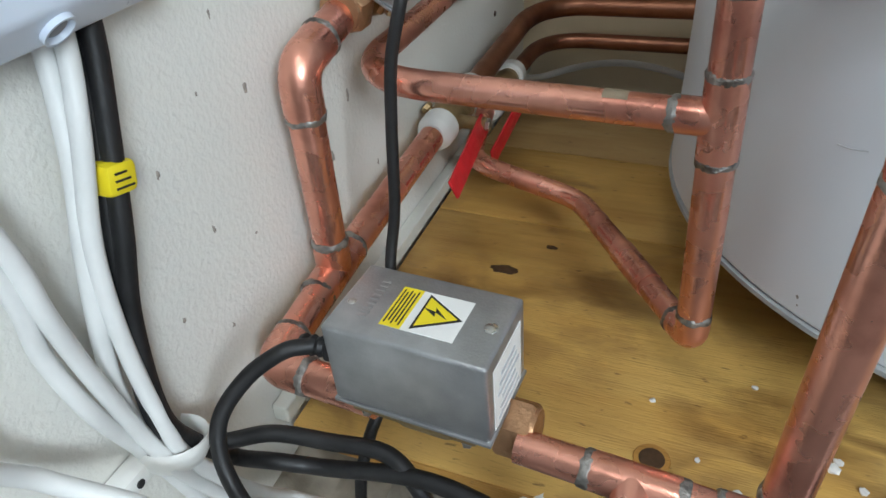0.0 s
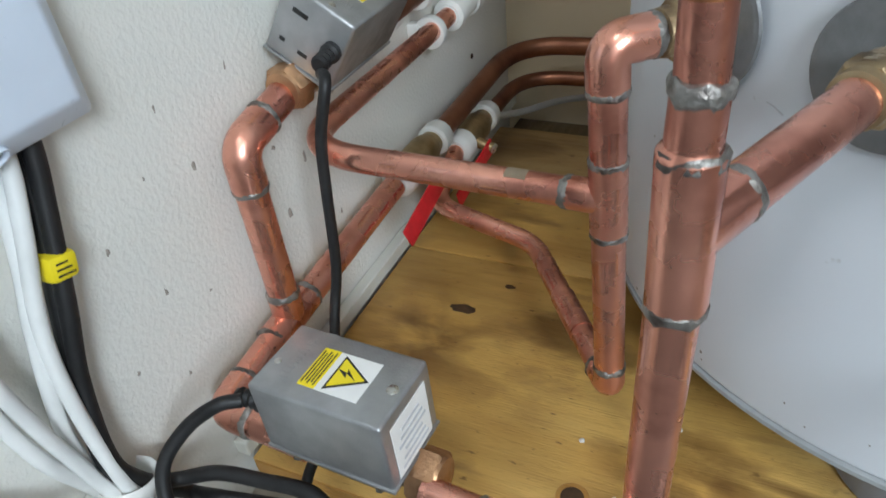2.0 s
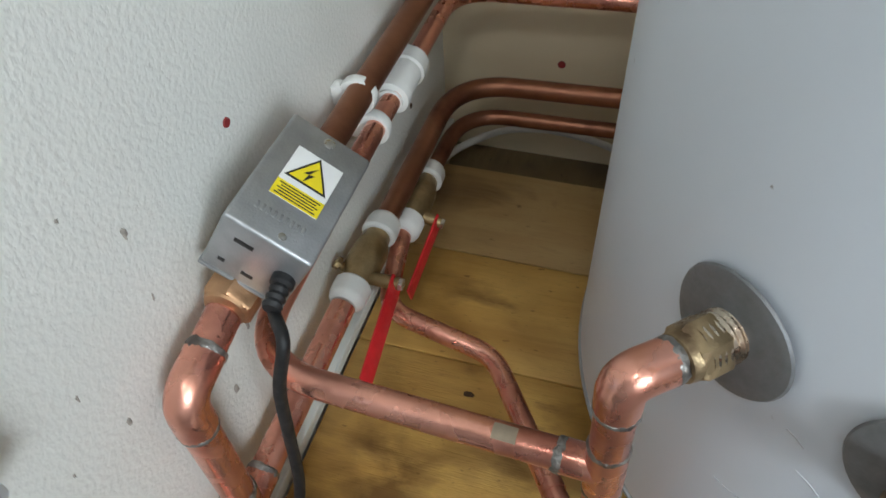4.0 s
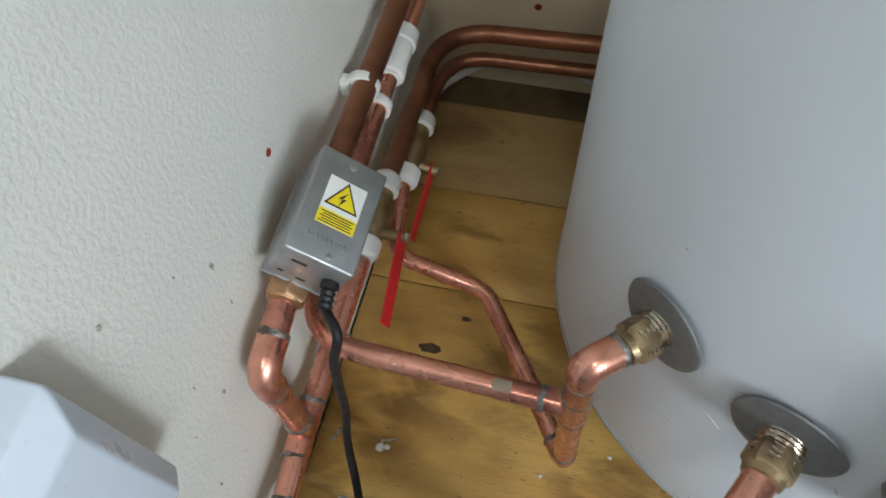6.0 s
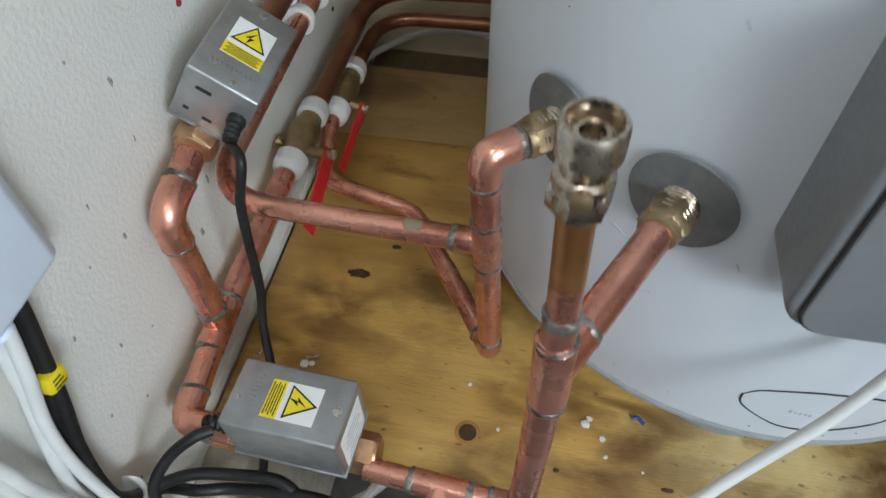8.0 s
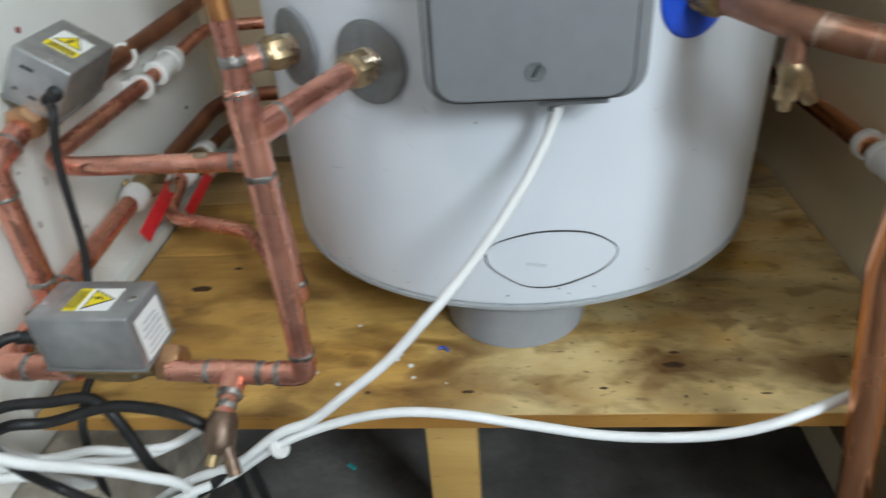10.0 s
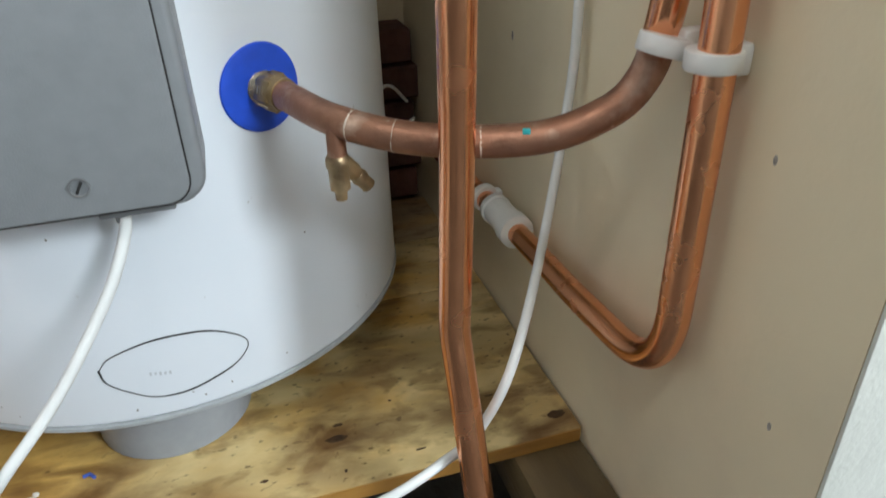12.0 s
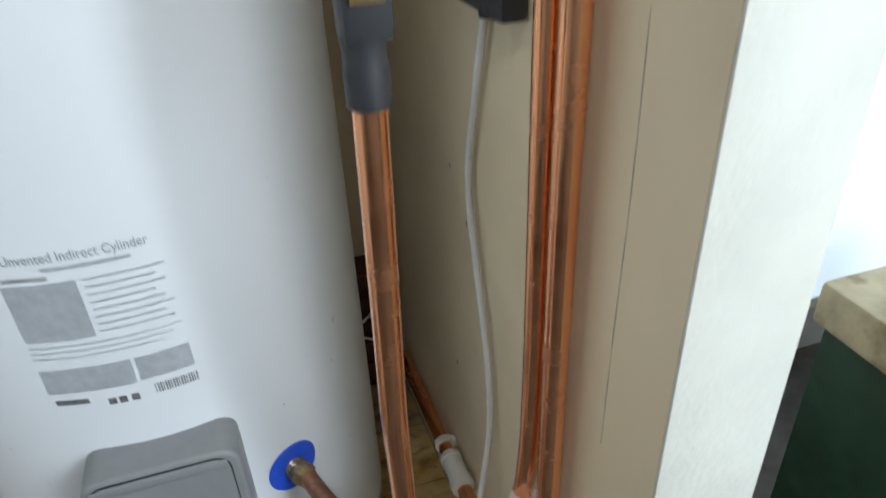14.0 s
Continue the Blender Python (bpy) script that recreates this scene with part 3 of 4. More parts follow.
ball_valve((0.0455, 0.465, 0.086), (0.043, 0.565, 0.081), (0.078, 0.49, 0.075), (0.075, 0.388, 0.057))


def pipe_clip(p, d, parent_label, wall_x):
    p, d = V(p), V(d).normalized()
    t = thing("pipe_clip", parent_label, "pipe clip", "pipe clips")
    part("ring", lathe(p - d * 0.006, d, [(0, 0.0132), (0.0006, 0.0186), (0.0015, 0.0192), (0.0125, 0.0192), (0.0134, 0.0186), (0.014, 0.0132)], 28), WHITE_PLASTIC, t)
    s = 1 if wall_x > p.x else -1
    part("base", box_between((p.x + s * 0.012, p.y - 0.008, p.z - 0.011), (wall_x - s * 0.0005, p.y + 0.008, p.z + 0.011), 0.003), WHITE_PLASTIC, t)
    return t


pipe_clip((0.0263, 0.4259, 0.298), (0, 1, 0), "white plastic pipe clip on the cream wall", LEFT)
pipe_clip((0.0289, 0.4453, 0.2455), (0, 1, 0), "white plastic pipe clip on the cream wall", LEFT)


def sleeve(p, d, n, label, k=1.0):
    p, d = V(p), V(d).normalized()
    t = thing("push_fit_coupling", label, "pipe fitting", "push fit couplings")
    h = n / 2
    part("body", lathe(p - d * h, d, [(0, 0.0125), (0.002, 0.0165 * k), (0.012, 0.017 * k), (0.014, 0.0155 * k), (n - 0.026, 0.0155 * k), (n - 0.024, 0.0178 * k), (n - 0.004, 0.0178 * k), (n, 0.0125)], 24), WHITE_PLASTIC, t)
    part("release_collar", lathe(p - d * (h + 0.006), d, [(0, 0.012), (0.001, 0.0145), (0.005, 0.0145), (0.006, 0.012)], 24), WHITE_PLASTIC, t)
    return t


sleeve((0.0315, 0.5312, 0.2509), (0.0, 1, 0.05), 0.078, "white push-fit coupling on a copper pipe", 1.2)


# ---- motorised valves ----
def prism(outline, z0, z1):
    """A flat plate with that outline (x, y) between two heights."""
    bm = bmesh.new()
    low = [bm.verts.new((x, y, z0)) for x, y in outline]
    top = [bm.verts.new((x, y, z1)) for x, y in outline]
    bm.faces.new(low[::-1])
    bm.faces.new(top)
    for k in range(len(outline)):
        n = (k + 1) % len(outline)
        bm.faces.new((low[k], low[n], top[n], top[k]))
    return bm


def motorised_valve(label):
    """Head 0.106 long (x), 0.061 wide (y), 0.07 high, its base at z = 0; the brass body below it, along x."""
    t = thing("motorised_valve", label, "valve", "motorised valves")
    head = part("head_cover", slab((0.108, 0.065, 0.064), 0.003, Matrix.Translation((0, 0, 0.038)), 3), STEEL, t, "grey steel cover")
    part("base_plate", slab((0.11, 0.067, 0.003), 0.001, Matrix.Translation((0, 0, 0.005))), STEEL, t)
    part("screw", lathe((0.045, 0.0, 0.0695), (0, 0, 1), [(0, 0.0045), (0.001, 0.0045), (0.0016, 0.003)], 16), SCREW_STEEL, head)
    part("warning_label", slab((0.048, 0.036, 0.0006), 0, Matrix.Translation((0.004, -0.001, 0.0702))), LABEL, head, "white and yellow electrical warning label")
    part("warning_strip", slab((0.014, 0.036, 0.0006), 0, Matrix.Translation((-0.013, -0.001, 0.0704))), YELLOW, head)
    for k in range(5):
        part("print_line", slab((0.0009, 0.031 - 0.004 * (k % 2), 0.0004), 0, Matrix.Translation((-0.018 + 0.0024 * k, -0.001, 0.0708))), INK, head)
    corners = [(math.cos(a), math.sin(a)) for a in (0, 2.094, 4.189)]
    part("warning_border", prism([(0.0085 + 0.0185 * x, -0.001 + 0.0185 * y) for x, y in corners], 0.0702, 0.0709), INK, head)
    part("warning_triangle", prism([(0.0085 + 0.0152 * x, -0.001 + 0.0152 * y) for x, y in corners], 0.0705, 0.0713), YELLOW, head)
    part("bolt_symbol", prism([(0.0175, -0.0035), (0.0085, 0.0005), (0.0098, -0.0035), (0.0005, 0.0022), (0.009, 0.0005), (0.0078, 0.0042)], 0.0708, 0.0717), INK, head)
    part("rating_label", slab((0.0006, 0.046, 0.05), 0, Matrix.Translation((0.0542, 0.0, 0.034))), LABEL, head, "white printed rating label")
    for k in range(6):
        part("print_line", slab((0.0004, 0.036 - 0.006 * (k % 3), 0.0024), 0, Matrix.Translation((0.0547, 0, 0.015 + 0.0066 * k))), GREY_INK, head)
    part("screw", lathe((-0.046, -0.006, 0.0695), (0, 0, 1), [(0, 0.003), (0.0008, 0.003), (0.0012, 0.002)], 12), SCREW_STEEL, head)
    for k in range(9):
        part("stamped_letter", slab((0.0058, 0.0024, 0.0008), 0.0003, Matrix.Translation((-0.0335, -0.016 + 0.0043 * k, 0.07))), STEEL, head)
    for y, z, w in ((0.02, 0.022, 0.005), (0.0, 0.02, 0.009), (0.008, 0.052, 0.006)):
        part("vent_slot", slab((0.0006, w, 0.0035), 0, Matrix.Translation((-0.0541, y, z))), INK, head)
    part("lever_slot", slab((0.0006, 0.014, 0.004), 0, Matrix.Translation((-0.0541, 0.012, 0.052))), INK, head)
    part("cable_grommet", lathe((-0.053, -0.022, 0.04), (-1, -0.1, 0.0), [(0, 0.0085), (0.006, 0.0085)] + [(0.008 + 0.003 * k, 0.0072 if k % 2 else 0.0058) for k in range(7)], 16), BLACK_CABLE, head, "ribbed black cable grommet")
    body = part("body", lathe((-0.045, 0, -0.013), (1, 0, 0), [(0, 0.014), (0.012, 0.0145), (0.016, 0.017), (0.03, 0.021), (0.06, 0.021), (0.074, 0.017), (0.078, 0.0145), (0.09, 0.014)], 24), BRASS, t, "cast brass body")
    part("neck", slab((0.06, 0.042, 0.026), 0.003, Matrix.Translation((0, 0, -0.006))), BRASS, body)
    part("flange", slab((0.088, 0.062, 0.007), 0.002, Matrix.Translation((0, 0, 0.0))), BRASS, body)
    for sx in (-1, 1):
        part("flange_bolt", hexnut((sx * 0.036, -0.026, -0.004), (0, 0, -1), 0.007, 0.005), SCREW_STEEL, body)
    for side, near in ((-1, 0.044), (1, 0.049)):
        part("nut", hexnut((side * near, 0, -0.013), (side, 0, 0), 0.036, 0.022), BRASS_ROSY, t, "rosy brass compression nut")
        part("olive_end", lathe((side * (near + 0.021), 0, -0.013), (side, 0, 0), [(0, 0.0175), (0.003, 0.016), (0.004, 0.012)], 24), BRASS_ROSY, t)
    return t


front_valve = motorised_valve("grey motorised valve with a warning label on brass body")
fx = V((1.0, -0.055, 0.02)).normalized()
fy = V((0, 0, 1)).cross(fx).normalized()
fm = Matrix((fx, fy, fx.cross(fy))).transposed().to_4x4()
fm.translation = V((0.161, -0.0165, 0.1125))
front_valve.matrix_world = fm
rear_valve = copy_thing(front_valve, Matrix.Identity(4))
rear_valve["label"] = "grey motorised valve tilted out from the cream wall"
up2 = V((0.545, 0.0, 0.838)).normalized()
x2 = V((0.0, 1.0, 0.012)).normalized()
y2 = up2.cross(x2).normalized()
rm = Matrix((x2, y2, x2.cross(y2))).transposed().to_4x4()
rm.translation = V((0.0785, 0.219, 0.3715)) - up2 * 0.07
rear_valve.matrix_world = rm

# ---- right-hand side ----
P3 = [F3, V((0.7999, 0.0008, 0.4141)), V((0.8596, -0.0426, 0.4054)), V((0.94, -0.0744, 0.4064)), V((0.9917, -0.0861, 0.423)), V((1.0153, -0.0923, 0.4458)), V((1.024, -0.0984, 0.4838)), V((1.024, -0.113, 0.58)), V((1.026, -0.114, 0.72)), V((1.026, -0.113, 0.95)), V((1.026, -0.11, 2.2))]
cold = thing("copper_pipe", "brownish copper pipe from the blue port curving up the beige wall", "pipe", "copper pipes")
P3L = [V(q) for q in smooth_line(P3, 10)]
bend_end = next(k for k, q in enumerate(P3L) if q.z > 0.48)
pipe("pipe", P3L[:bend_end + 1], COPPER_DULL, cold, 0.0132)
pipe("riser", P3L[bend_end:], COPPER_NEW, cold, 0.0131)
for q, a in ((0.812, 0.002), (0.842, 0.0012), (0.902, 0.002)):
    k = min(range(len(P3L) - 1), key=lambda j: abs(P3L[j][0] - q))
    part("scale_mark", collar(P3L[k], P3L[k + 1] - P3L[k], 0.0133, a, 0.0003), SCALE, cold, "pale lime scale mark")
part("drain_stub", sweep([V((0.797, -0.003, 0.4145)), V((0.796, -0.004, 0.3795))], 0.008), COPPER_DULL, cold)
dcock = thing("drain_cock", "brass drain cock hanging from the brownish copper pipe", "drain valve")
part("body", lathe((0.796, -0.004, 0.3875), (0, 0, -1), [(0, 0.0085), (0.003, 0.0102), (0.01, 0.0102), (0.012, 0.0088), (0.03, 0.0086), (0.0305, 0.0055), (0.04, 0.005)], 16), DULL_BRASS, dcock)
part("spout", sweep([V((0.797, -0.004, 0.3835)), V((0.808, 0.001, 0.3695)), V((0.811, 0.003, 0.3655)), V((0.814, 0.004, 0.3615)), V((0.817, 0.005, 0.3575)), V((0.8215, 0.006, 0.3515))], [0.008, 0.008, 0.0065, 0.0078, 0.0066, 0.0068], 14), DULL_BRASS, dcock)

ub = thing("copper_pipe", "bright copper pipe with a U bend clipped to the beige wall", "pipe", "copper pipes")
pipe("pipe", rounded([V((1.03, -0.148, 2.2)), V((1.03, -0.15, 0.9)), V((1.03, -0.155, 0.5)), V((1.03, -0.156, 0.203)), V((1.029, 0.0, 0.193)), V((1.03, 0.22, 0.186)), V((1.03, 0.6, 0.168))], [0.3, 0.15, 0.08, 0.3, 0.3], 12), COPPER_NEW, ub, 0.0136)
sleeve((1.03, 0.198, 0.187), (0.0, -1, 0.02), 0.085, "white push-fit coupling on a copper pipe", 1.25)
pipe_clip((1.031, 0.275, 0.184), (0, 1, 0), "white plastic pipe clip on the beige wall", RIGHT)
pipe_clip((1.029, -0.1525, 0.475), (0, 0, 1), "white plastic pipe clip on the beige wall", RIGHT)
pipe_clip((1.018, -0.1115, 0.4765), (0.25, 0, 1), "white plastic pipe clip on the beige wall", RIGHT)

fp = thing("copper_pipe", "tall bright copper pipe standing in front of the cylinder", "pipe", "copper pipes")
pipe("pipe", rounded([V((0.866, -0.143, 1.04)), V((0.8625, -0.127, 0.7)), V((0.8763, -0.0739, 0.3941)), V((0.8711, -0.0742, 0.2395)), V((0.8809, -0.1174, 0.0421)), V((0.915, -0.13, FLOOR + 0.001))], [0.5, 0.5, 0.08, 0.3], 10), COPPER_NEW, fp, 0.0139)

# flow meter valve on top of the tall pipe
iso = thing("isolating_valve", "dark grey plastic fitting on top of the tall copper pipe", "valve")
DARK_PLASTIC = material("dark_grey_plastic", (0.028, 0.03, 0.034), 0.5, 0, 0.1, 40)
AMBER = material("brown_window", (0.2, 0.13, 0.05), 0.35, 0, 0.2, 40)
part("collar", lathe((0.866, -0.143, 1.034), (0, 0, 1), [(0, 0.0145), (0.0025, 0.0175), (0.03, 0.0175), (0.04, 0.016), (0.054, 0.018)], 20), DARK_PLASTIC, iso)
part("body", slab((0.038, 0.034, 0.108), 0.007, Matrix.Translation((0.868, -0.143, 1.136))), DARK_PLASTIC, iso)
part("window", slab((0.025, 0.0024, 0.06), 0.0007, Matrix.Translation((0.868, -0.161, 1.142))), AMBER, iso)
upper = thing("copper_pipe", "copper pipe rising above a dark grey fitting", "pipe", "copper pipes")
pipe("pipe", [V((0.868, -0.143, 1.185)), V((0.868, -0.143, 2.2))], COPPER_NEW, upper, 0.0135)

# ---- cables ----
def cable(name, points, r, mat, label, steps=8, flat=1.0):
    t = tagged(mesh_object(name, sweep(smooth_line(points, steps), r, 12, flat=flat), mat), label, "cable")
    return t


cable("cable", [(1.044, 0.075, 1.05), (1.0445, 0.11, 0.94), (1.0445, 0.142, 0.82), (1.0445, 0.12, 0.706), (1.0445, 0.088, 0.6), (1.0445, 0.069, 0.51), (1.042, 0.063, 0.43), (1.0356, 0.0599, 0.3746), (1.0205, 0.0443, 0.3208), (0.9954, 0.0167, 0.2543), (0.9515, -0.0461, 0.2163), (0.916, -0.0808, 0.1698), (0.8897, -0.0708, 0.1052), (0.8573, -0.0809, 0.0938), (0.8034, -0.0935, 0.0809), (0.7457, -0.0932, 0.067), (0.6669, -0.0863, 0.0605), (0.592, -0.0812, 0.0699), (0.5229, -0.0813, 0.0851), (0.4627, -0.0782, 0.0855), (0.4007, -0.0711, 0.0644), (0.3411, -0.0782, 0.0425), (0.2771, -0.0803, -0.0052), (0.2405, -0.1032, -0.0048), (0.1783, -0.0992, -0.0501), (0.1091, -0.0592, -0.1552), (0.0819, -0.0023, -0.3177)], 0.0049, WHITE_CABLE, "white cable hanging down the beige wall and along the platform edge")
immersion = cable("cable", [(0.6203, 0.0371, 0.349), (0.6167, 0.0359, 0.3296), (0.5997, 0.0241, 0.2931), (0.5755, 0.0066, 0.2575), (0.547, -0.0095, 0.2208), (0.5215, -0.0257, 0.1938), (0.4953, -0.0429, 0.1703), (0.4559, -0.0533, 0.1283), (0.4176, -0.0651, 0.1006), (0.3752, -0.0715, 0.0674), (0.3413, -0.0783, 0.0568), (0.2921, -0.0839, 0.0192), (0.2359, -0.0806, -0.0097), (0.172, -0.0775, -0.06), (0.1196, -0.0405, -0.15), (0.1046, 0.0158, -0.3152)], 0.0052, WHITE_CABLE, "white cable from the grey heater cover sagging to the floor")
tie = tagged(mesh_object("cable_tie", lathe((0.3375, -0.0786, 0.04), (0.8, -0.05, 0.5), [(0, 0.011), (0, 0.0135), (0.004, 0.0135), (0.004, 0.011)], 16), WHITE_PLASTIC), "thin white cable tie round two white cables", "cable tie")

for pts in (
    [(0.0098, -0.0754, 0.3878), (0.0099, -0.0764, 0.3545), (0.0163, -0.0914, 0.304), (0.0157, -0.1073, 0.2528), (0.0141, -0.1213, 0.1805), (0.0155, -0.1184, 0.1265), (0.0221, -0.1153, 0.0974), (0.0278, -0.0879, 0.033), (0.0514, -0.0685, -0.0053), (0.1152, -0.07, 0.0063), (0.1633, -0.0594, -0.0005), (0.2005, -0.0365, -0.0039), (0.2395, 0.0176, -0.0073), (0.2624, 0.1996, -0.0458)],
    [(0.022, -0.0704, 0.3883), (0.0202, -0.0724, 0.3548), (0.0235, -0.0859, 0.3177), (0.0217, -0.1035, 0.2614), (0.0227, -0.1113, 0.2004), (0.0278, -0.1131, 0.1329), (0.0327, -0.1085, 0.098), (0.0538, -0.0919, 0.0535), (0.0605, -0.0604, -0.0001), (0.1291, -0.0676, 0.0215), (0.1723, -0.0534, 0.005), (0.2206, -0.0118, -0.0055), (0.2523, 0.2001, -0.0465)],
    [(0.02, -0.16, 0.376), (0.0236, -0.144, 0.2935), (0.0245, -0.1422, 0.2512), (0.0231, -0.1352, 0.1991), (0.0205, -0.1222, 0.1306), (0.0311, -0.1175, 0.0981), (0.0301, -0.0833, 0.0119), (0.0646, -0.0661, -0.022), (0.0945, -0.0218, -0.1146), (0.0724, 0.0466, -0.315)],
    [(0.012, -0.17, 0.376), (0.0188, -0.1492, 0.2769), (0.0148, -0.1481, 0.2273), (0.0182, -0.1421, 0.1784), (0.0118, -0.1259, 0.1292), (0.0182, -0.118, 0.0946), (0.0184, -0.0953, 0.0129), (0.0663, -0.0838, -0.0024), (0.0774, -0.0229, -0.1112), (0.078, 0.0257, -0.2834)],
):
    tagged(cable("cable", pts, 0.0052, WHITE_CABLE, "white sheathed cable from the pale casing, bundled in a clip"), group="white cables in the bundle")
cable("cable", [(0.012, -0.21, 0.376), (0.0218, -0.2068, 0.2351), (0.0214, -0.1817, 0.175), (0.0604, -0.1649, 0.1455), (0.1013, -0.1634, 0.1317), (0.1387, -0.1528, 0.1026), (0.1709, -0.1298, 0.0679), (0.2149, -0.1157, 0.0389), (0.2425, -0.1005, -0.0017), (0.2461, -0.0984, -0.0945), (0.24, -0.06, -0.318)], 0.0055, WHITE_CABLE, "white cable drooping from the wall towards the floor")

for pts in (
    [(0.0124, -0.061, 0.3879), (0.0119, -0.0621, 0.3563), (0.015, -0.0688, 0.3193), (0.0166, -0.0858, 0.2607), (0.0164, -0.0998, 0.2079), (0.0229, -0.1135, 0.1468), (0.0245, -0.1047, 0.1129), (0.0295, -0.0814, 0.0832), (0.0602, -0.065, 0.0849), (0.0991, -0.0572, 0.0821), (0.1411, -0.0558, 0.0861), (0.1661, -0.0644, 0.0749), (0.1806, -0.0684, 0.0367), (0.1893, -0.0687, -0.0033), (0.1913, -0.0481, -0.0671), (0.1571, 0.0239, -0.3108)],
    [(0.0201, -0.0535, 0.3873), (0.0211, -0.0569, 0.3552), (0.0217, -0.0691, 0.311), (0.0228, -0.0843, 0.2613), (0.0196, -0.0989, 0.2067), (0.0255, -0.1108, 0.145), (0.0281, -0.0995, 0.1057), (0.028, -0.0742, 0.0565), (0.0635, -0.0736, 0.0663), (0.0956, -0.0634, 0.0598), (0.1625, -0.0641, 0.0812), (0.2111, -0.0688, 0.0842), (0.2616, -0.0872, 0.0887), (0.277, -0.0772, 0.0547), (0.2698, -0.0551, -0.0146), (0.2516, -0.0053, -0.3122)],
):
    tagged(cable("cable", pts, 0.006, BLACK_CABLE, "black sheathed cable leaving the pale casing through the clip"), group="black cables")
cable("cable", [(0.0953, -0.0467, 0.1625), (0.0814, -0.0575, 0.1632), (0.0612, -0.0743, 0.1484), (0.05, -0.0953, 0.1256), (0.0607, -0.1111, 0.096), (0.0945, -0.1236, 0.0641), (0.1105, -0.105, 0.0062), (0.1734, -0.1185, -0.0063), (0.221, -0.1111, -0.0139), (0.259, -0.0908, -0.0077), (0.2831, -0.08, 0.01), (0.2955, -0.0639, -0.0167), (0.29, -0.02, -0.318)], 0.0054, BLACK_CABLE, "black rubber cable looping from the front valve")
G1, G2 = rm @ V((-0.056, -0.022, 0.04)), rm @ V((-0.074, -0.027, 0.033))
cable("cable", [G1, G2, (0.1005, 0.1204, 0.329), (0.0923, 0.1112, 0.2854), (0.0886, 0.1075, 0.2353), (0.0874, 0.0995, 0.1693), (0.0873, 0.0814, 0.1259), (0.1072, 0.0396, 0.0983), (0.1145, 0.0117, 0.077), (0.1113, -0.0307, 0.0504), (0.105, -0.0467, -0.0203), (0.0741, -0.0236, -0.318)], 0.0046, BLACK_CABLE, "black rubber cable hanging from the rear valve")

tag = tagged(mesh_object("cable_marker", slab((0.0185, 0.02, 0.018), 0.004, pose(0.0205, -0.0765, 0.29, -14, 0, 0)), YELLOW), "small yellow marker with faint print on a black cable", "cable marker")
for k in range(3):
    part("print_line", slab((0.0006, 0.012 - 0.002 * k, 0.0012), 0, pose(0.0298, -0.0775, 0.286 + 0.004 * k, -14, 0, 0)), INK, tag)

big_clip = thing("cable_clip", "white plastic saddle clip holding the cable bundle on the wall", "cable clip")
ring = []
for k in range(15):
    a = radians(-30 + 240 * k / 14)
    ring.append(V((0.0185 + 0.0195 * math.sin(a), -0.107 - 0.02 * math.cos(a) + 0.0, 0.107 + 0.006 * math.cos(a))))
part("loop", sweep(ring, 0.009, 10, flat=0.28), WHITE_PLASTIC, big_clip)
part("foot", slab((0.016, 0.034, 0.014), 0.003, pose(0.009, -0.135, 0.108, 0, 0, 0)), WHITE_PLASTIC, big_clip)
part("nail", lathe((0.016, -0.137, 0.107), (1, 0, 0), [(0, 0.003), (0.002, 0.003)], 10), INK, big_clip)

# wiring casing on the wall
casing = thing("wiring_box", "pale bluish white plastic wiring box on the cream wall", "electrical box")
lid = slab((0.044, 0.2, 0.176), 0.0, Matrix.Translation((0.024, -0.115, 0.451)))
bmesh.ops.bevel(lid, geom=[e for e in lid.edges if all(v.co.x > 0.04 for v in e.verts)], offset=0.017, segments=1, affect="EDGES")
bmesh.ops.bevel(lid, geom=[e for e in lid.edges if e.calc_length() > 0.012 and any(v.co.x > 0.01 for v in e.verts)], offset=0.003, segments=3, profile=0.5, affect="EDGES")
part("lid", lid, ENCLOSURE, casing)
part("back_box", box_between((0.0005, -0.212, 0.367), (0.003, -0.018, 0.535), 0.001), ENCLOSURE, casing)
part("screw_recess", lathe((0.0385, -0.087, 0.3704), (1, 0, -1), [(-0.004, 0.0088), (0.0014, 0.0088), (0.0014, 0.0074), (-0.002, 0.0066), (-0.002, 0.0)], 24), ENCLOSURE, casing)
part("screw", lathe((0.0385, -0.087, 0.3704), (1, 0, -1), [(-0.003, 0.0055), (-0.0008, 0.0055), (-0.0005, 0.004)], 16), FOOT, casing)
part("lid_mark", box_between((0.0459, -0.15, 0.43), (0.0464, -0.1, 0.46), 0.0002), ENCLOSURE, casing)

# junction box high on the right wall, above the cable
jb = thing("junction_box", "dark grey junction box on the beige wall", "electrical box")
part("body", slab((0.03, 0.13, 0.08), 0.006, Matrix.Translation((RIGHT - 0.0155, 0.05, 1.088))), DARK_PLASTIC, jb)
part("gland", lathe((1.044, 0.073, 1.05), (0, 0, -1), [(0, 0.009), (0.012, 0.008), (0.014, 0.0065)], 14), DARK_PLASTIC, jb)

# white cable along the back wall
cable("cable", [(0.0415, 0.573, 0.085), (0.04, 0.61, 0.06), (0.038, 0.665, 0.035), (0.05, 0.72, 0.016), (0.095, 0.762, 0.019), (0.15, 0.768, 0.029), (0.2, 0.768, 0.029), (0.25, 0.768, 0.02), (0.3, 0.766, 0.005), (0.4, 0.76, -0.02)], 0.0055, WHITE_CABLE, "white cable running behind the pipes along the back wall")

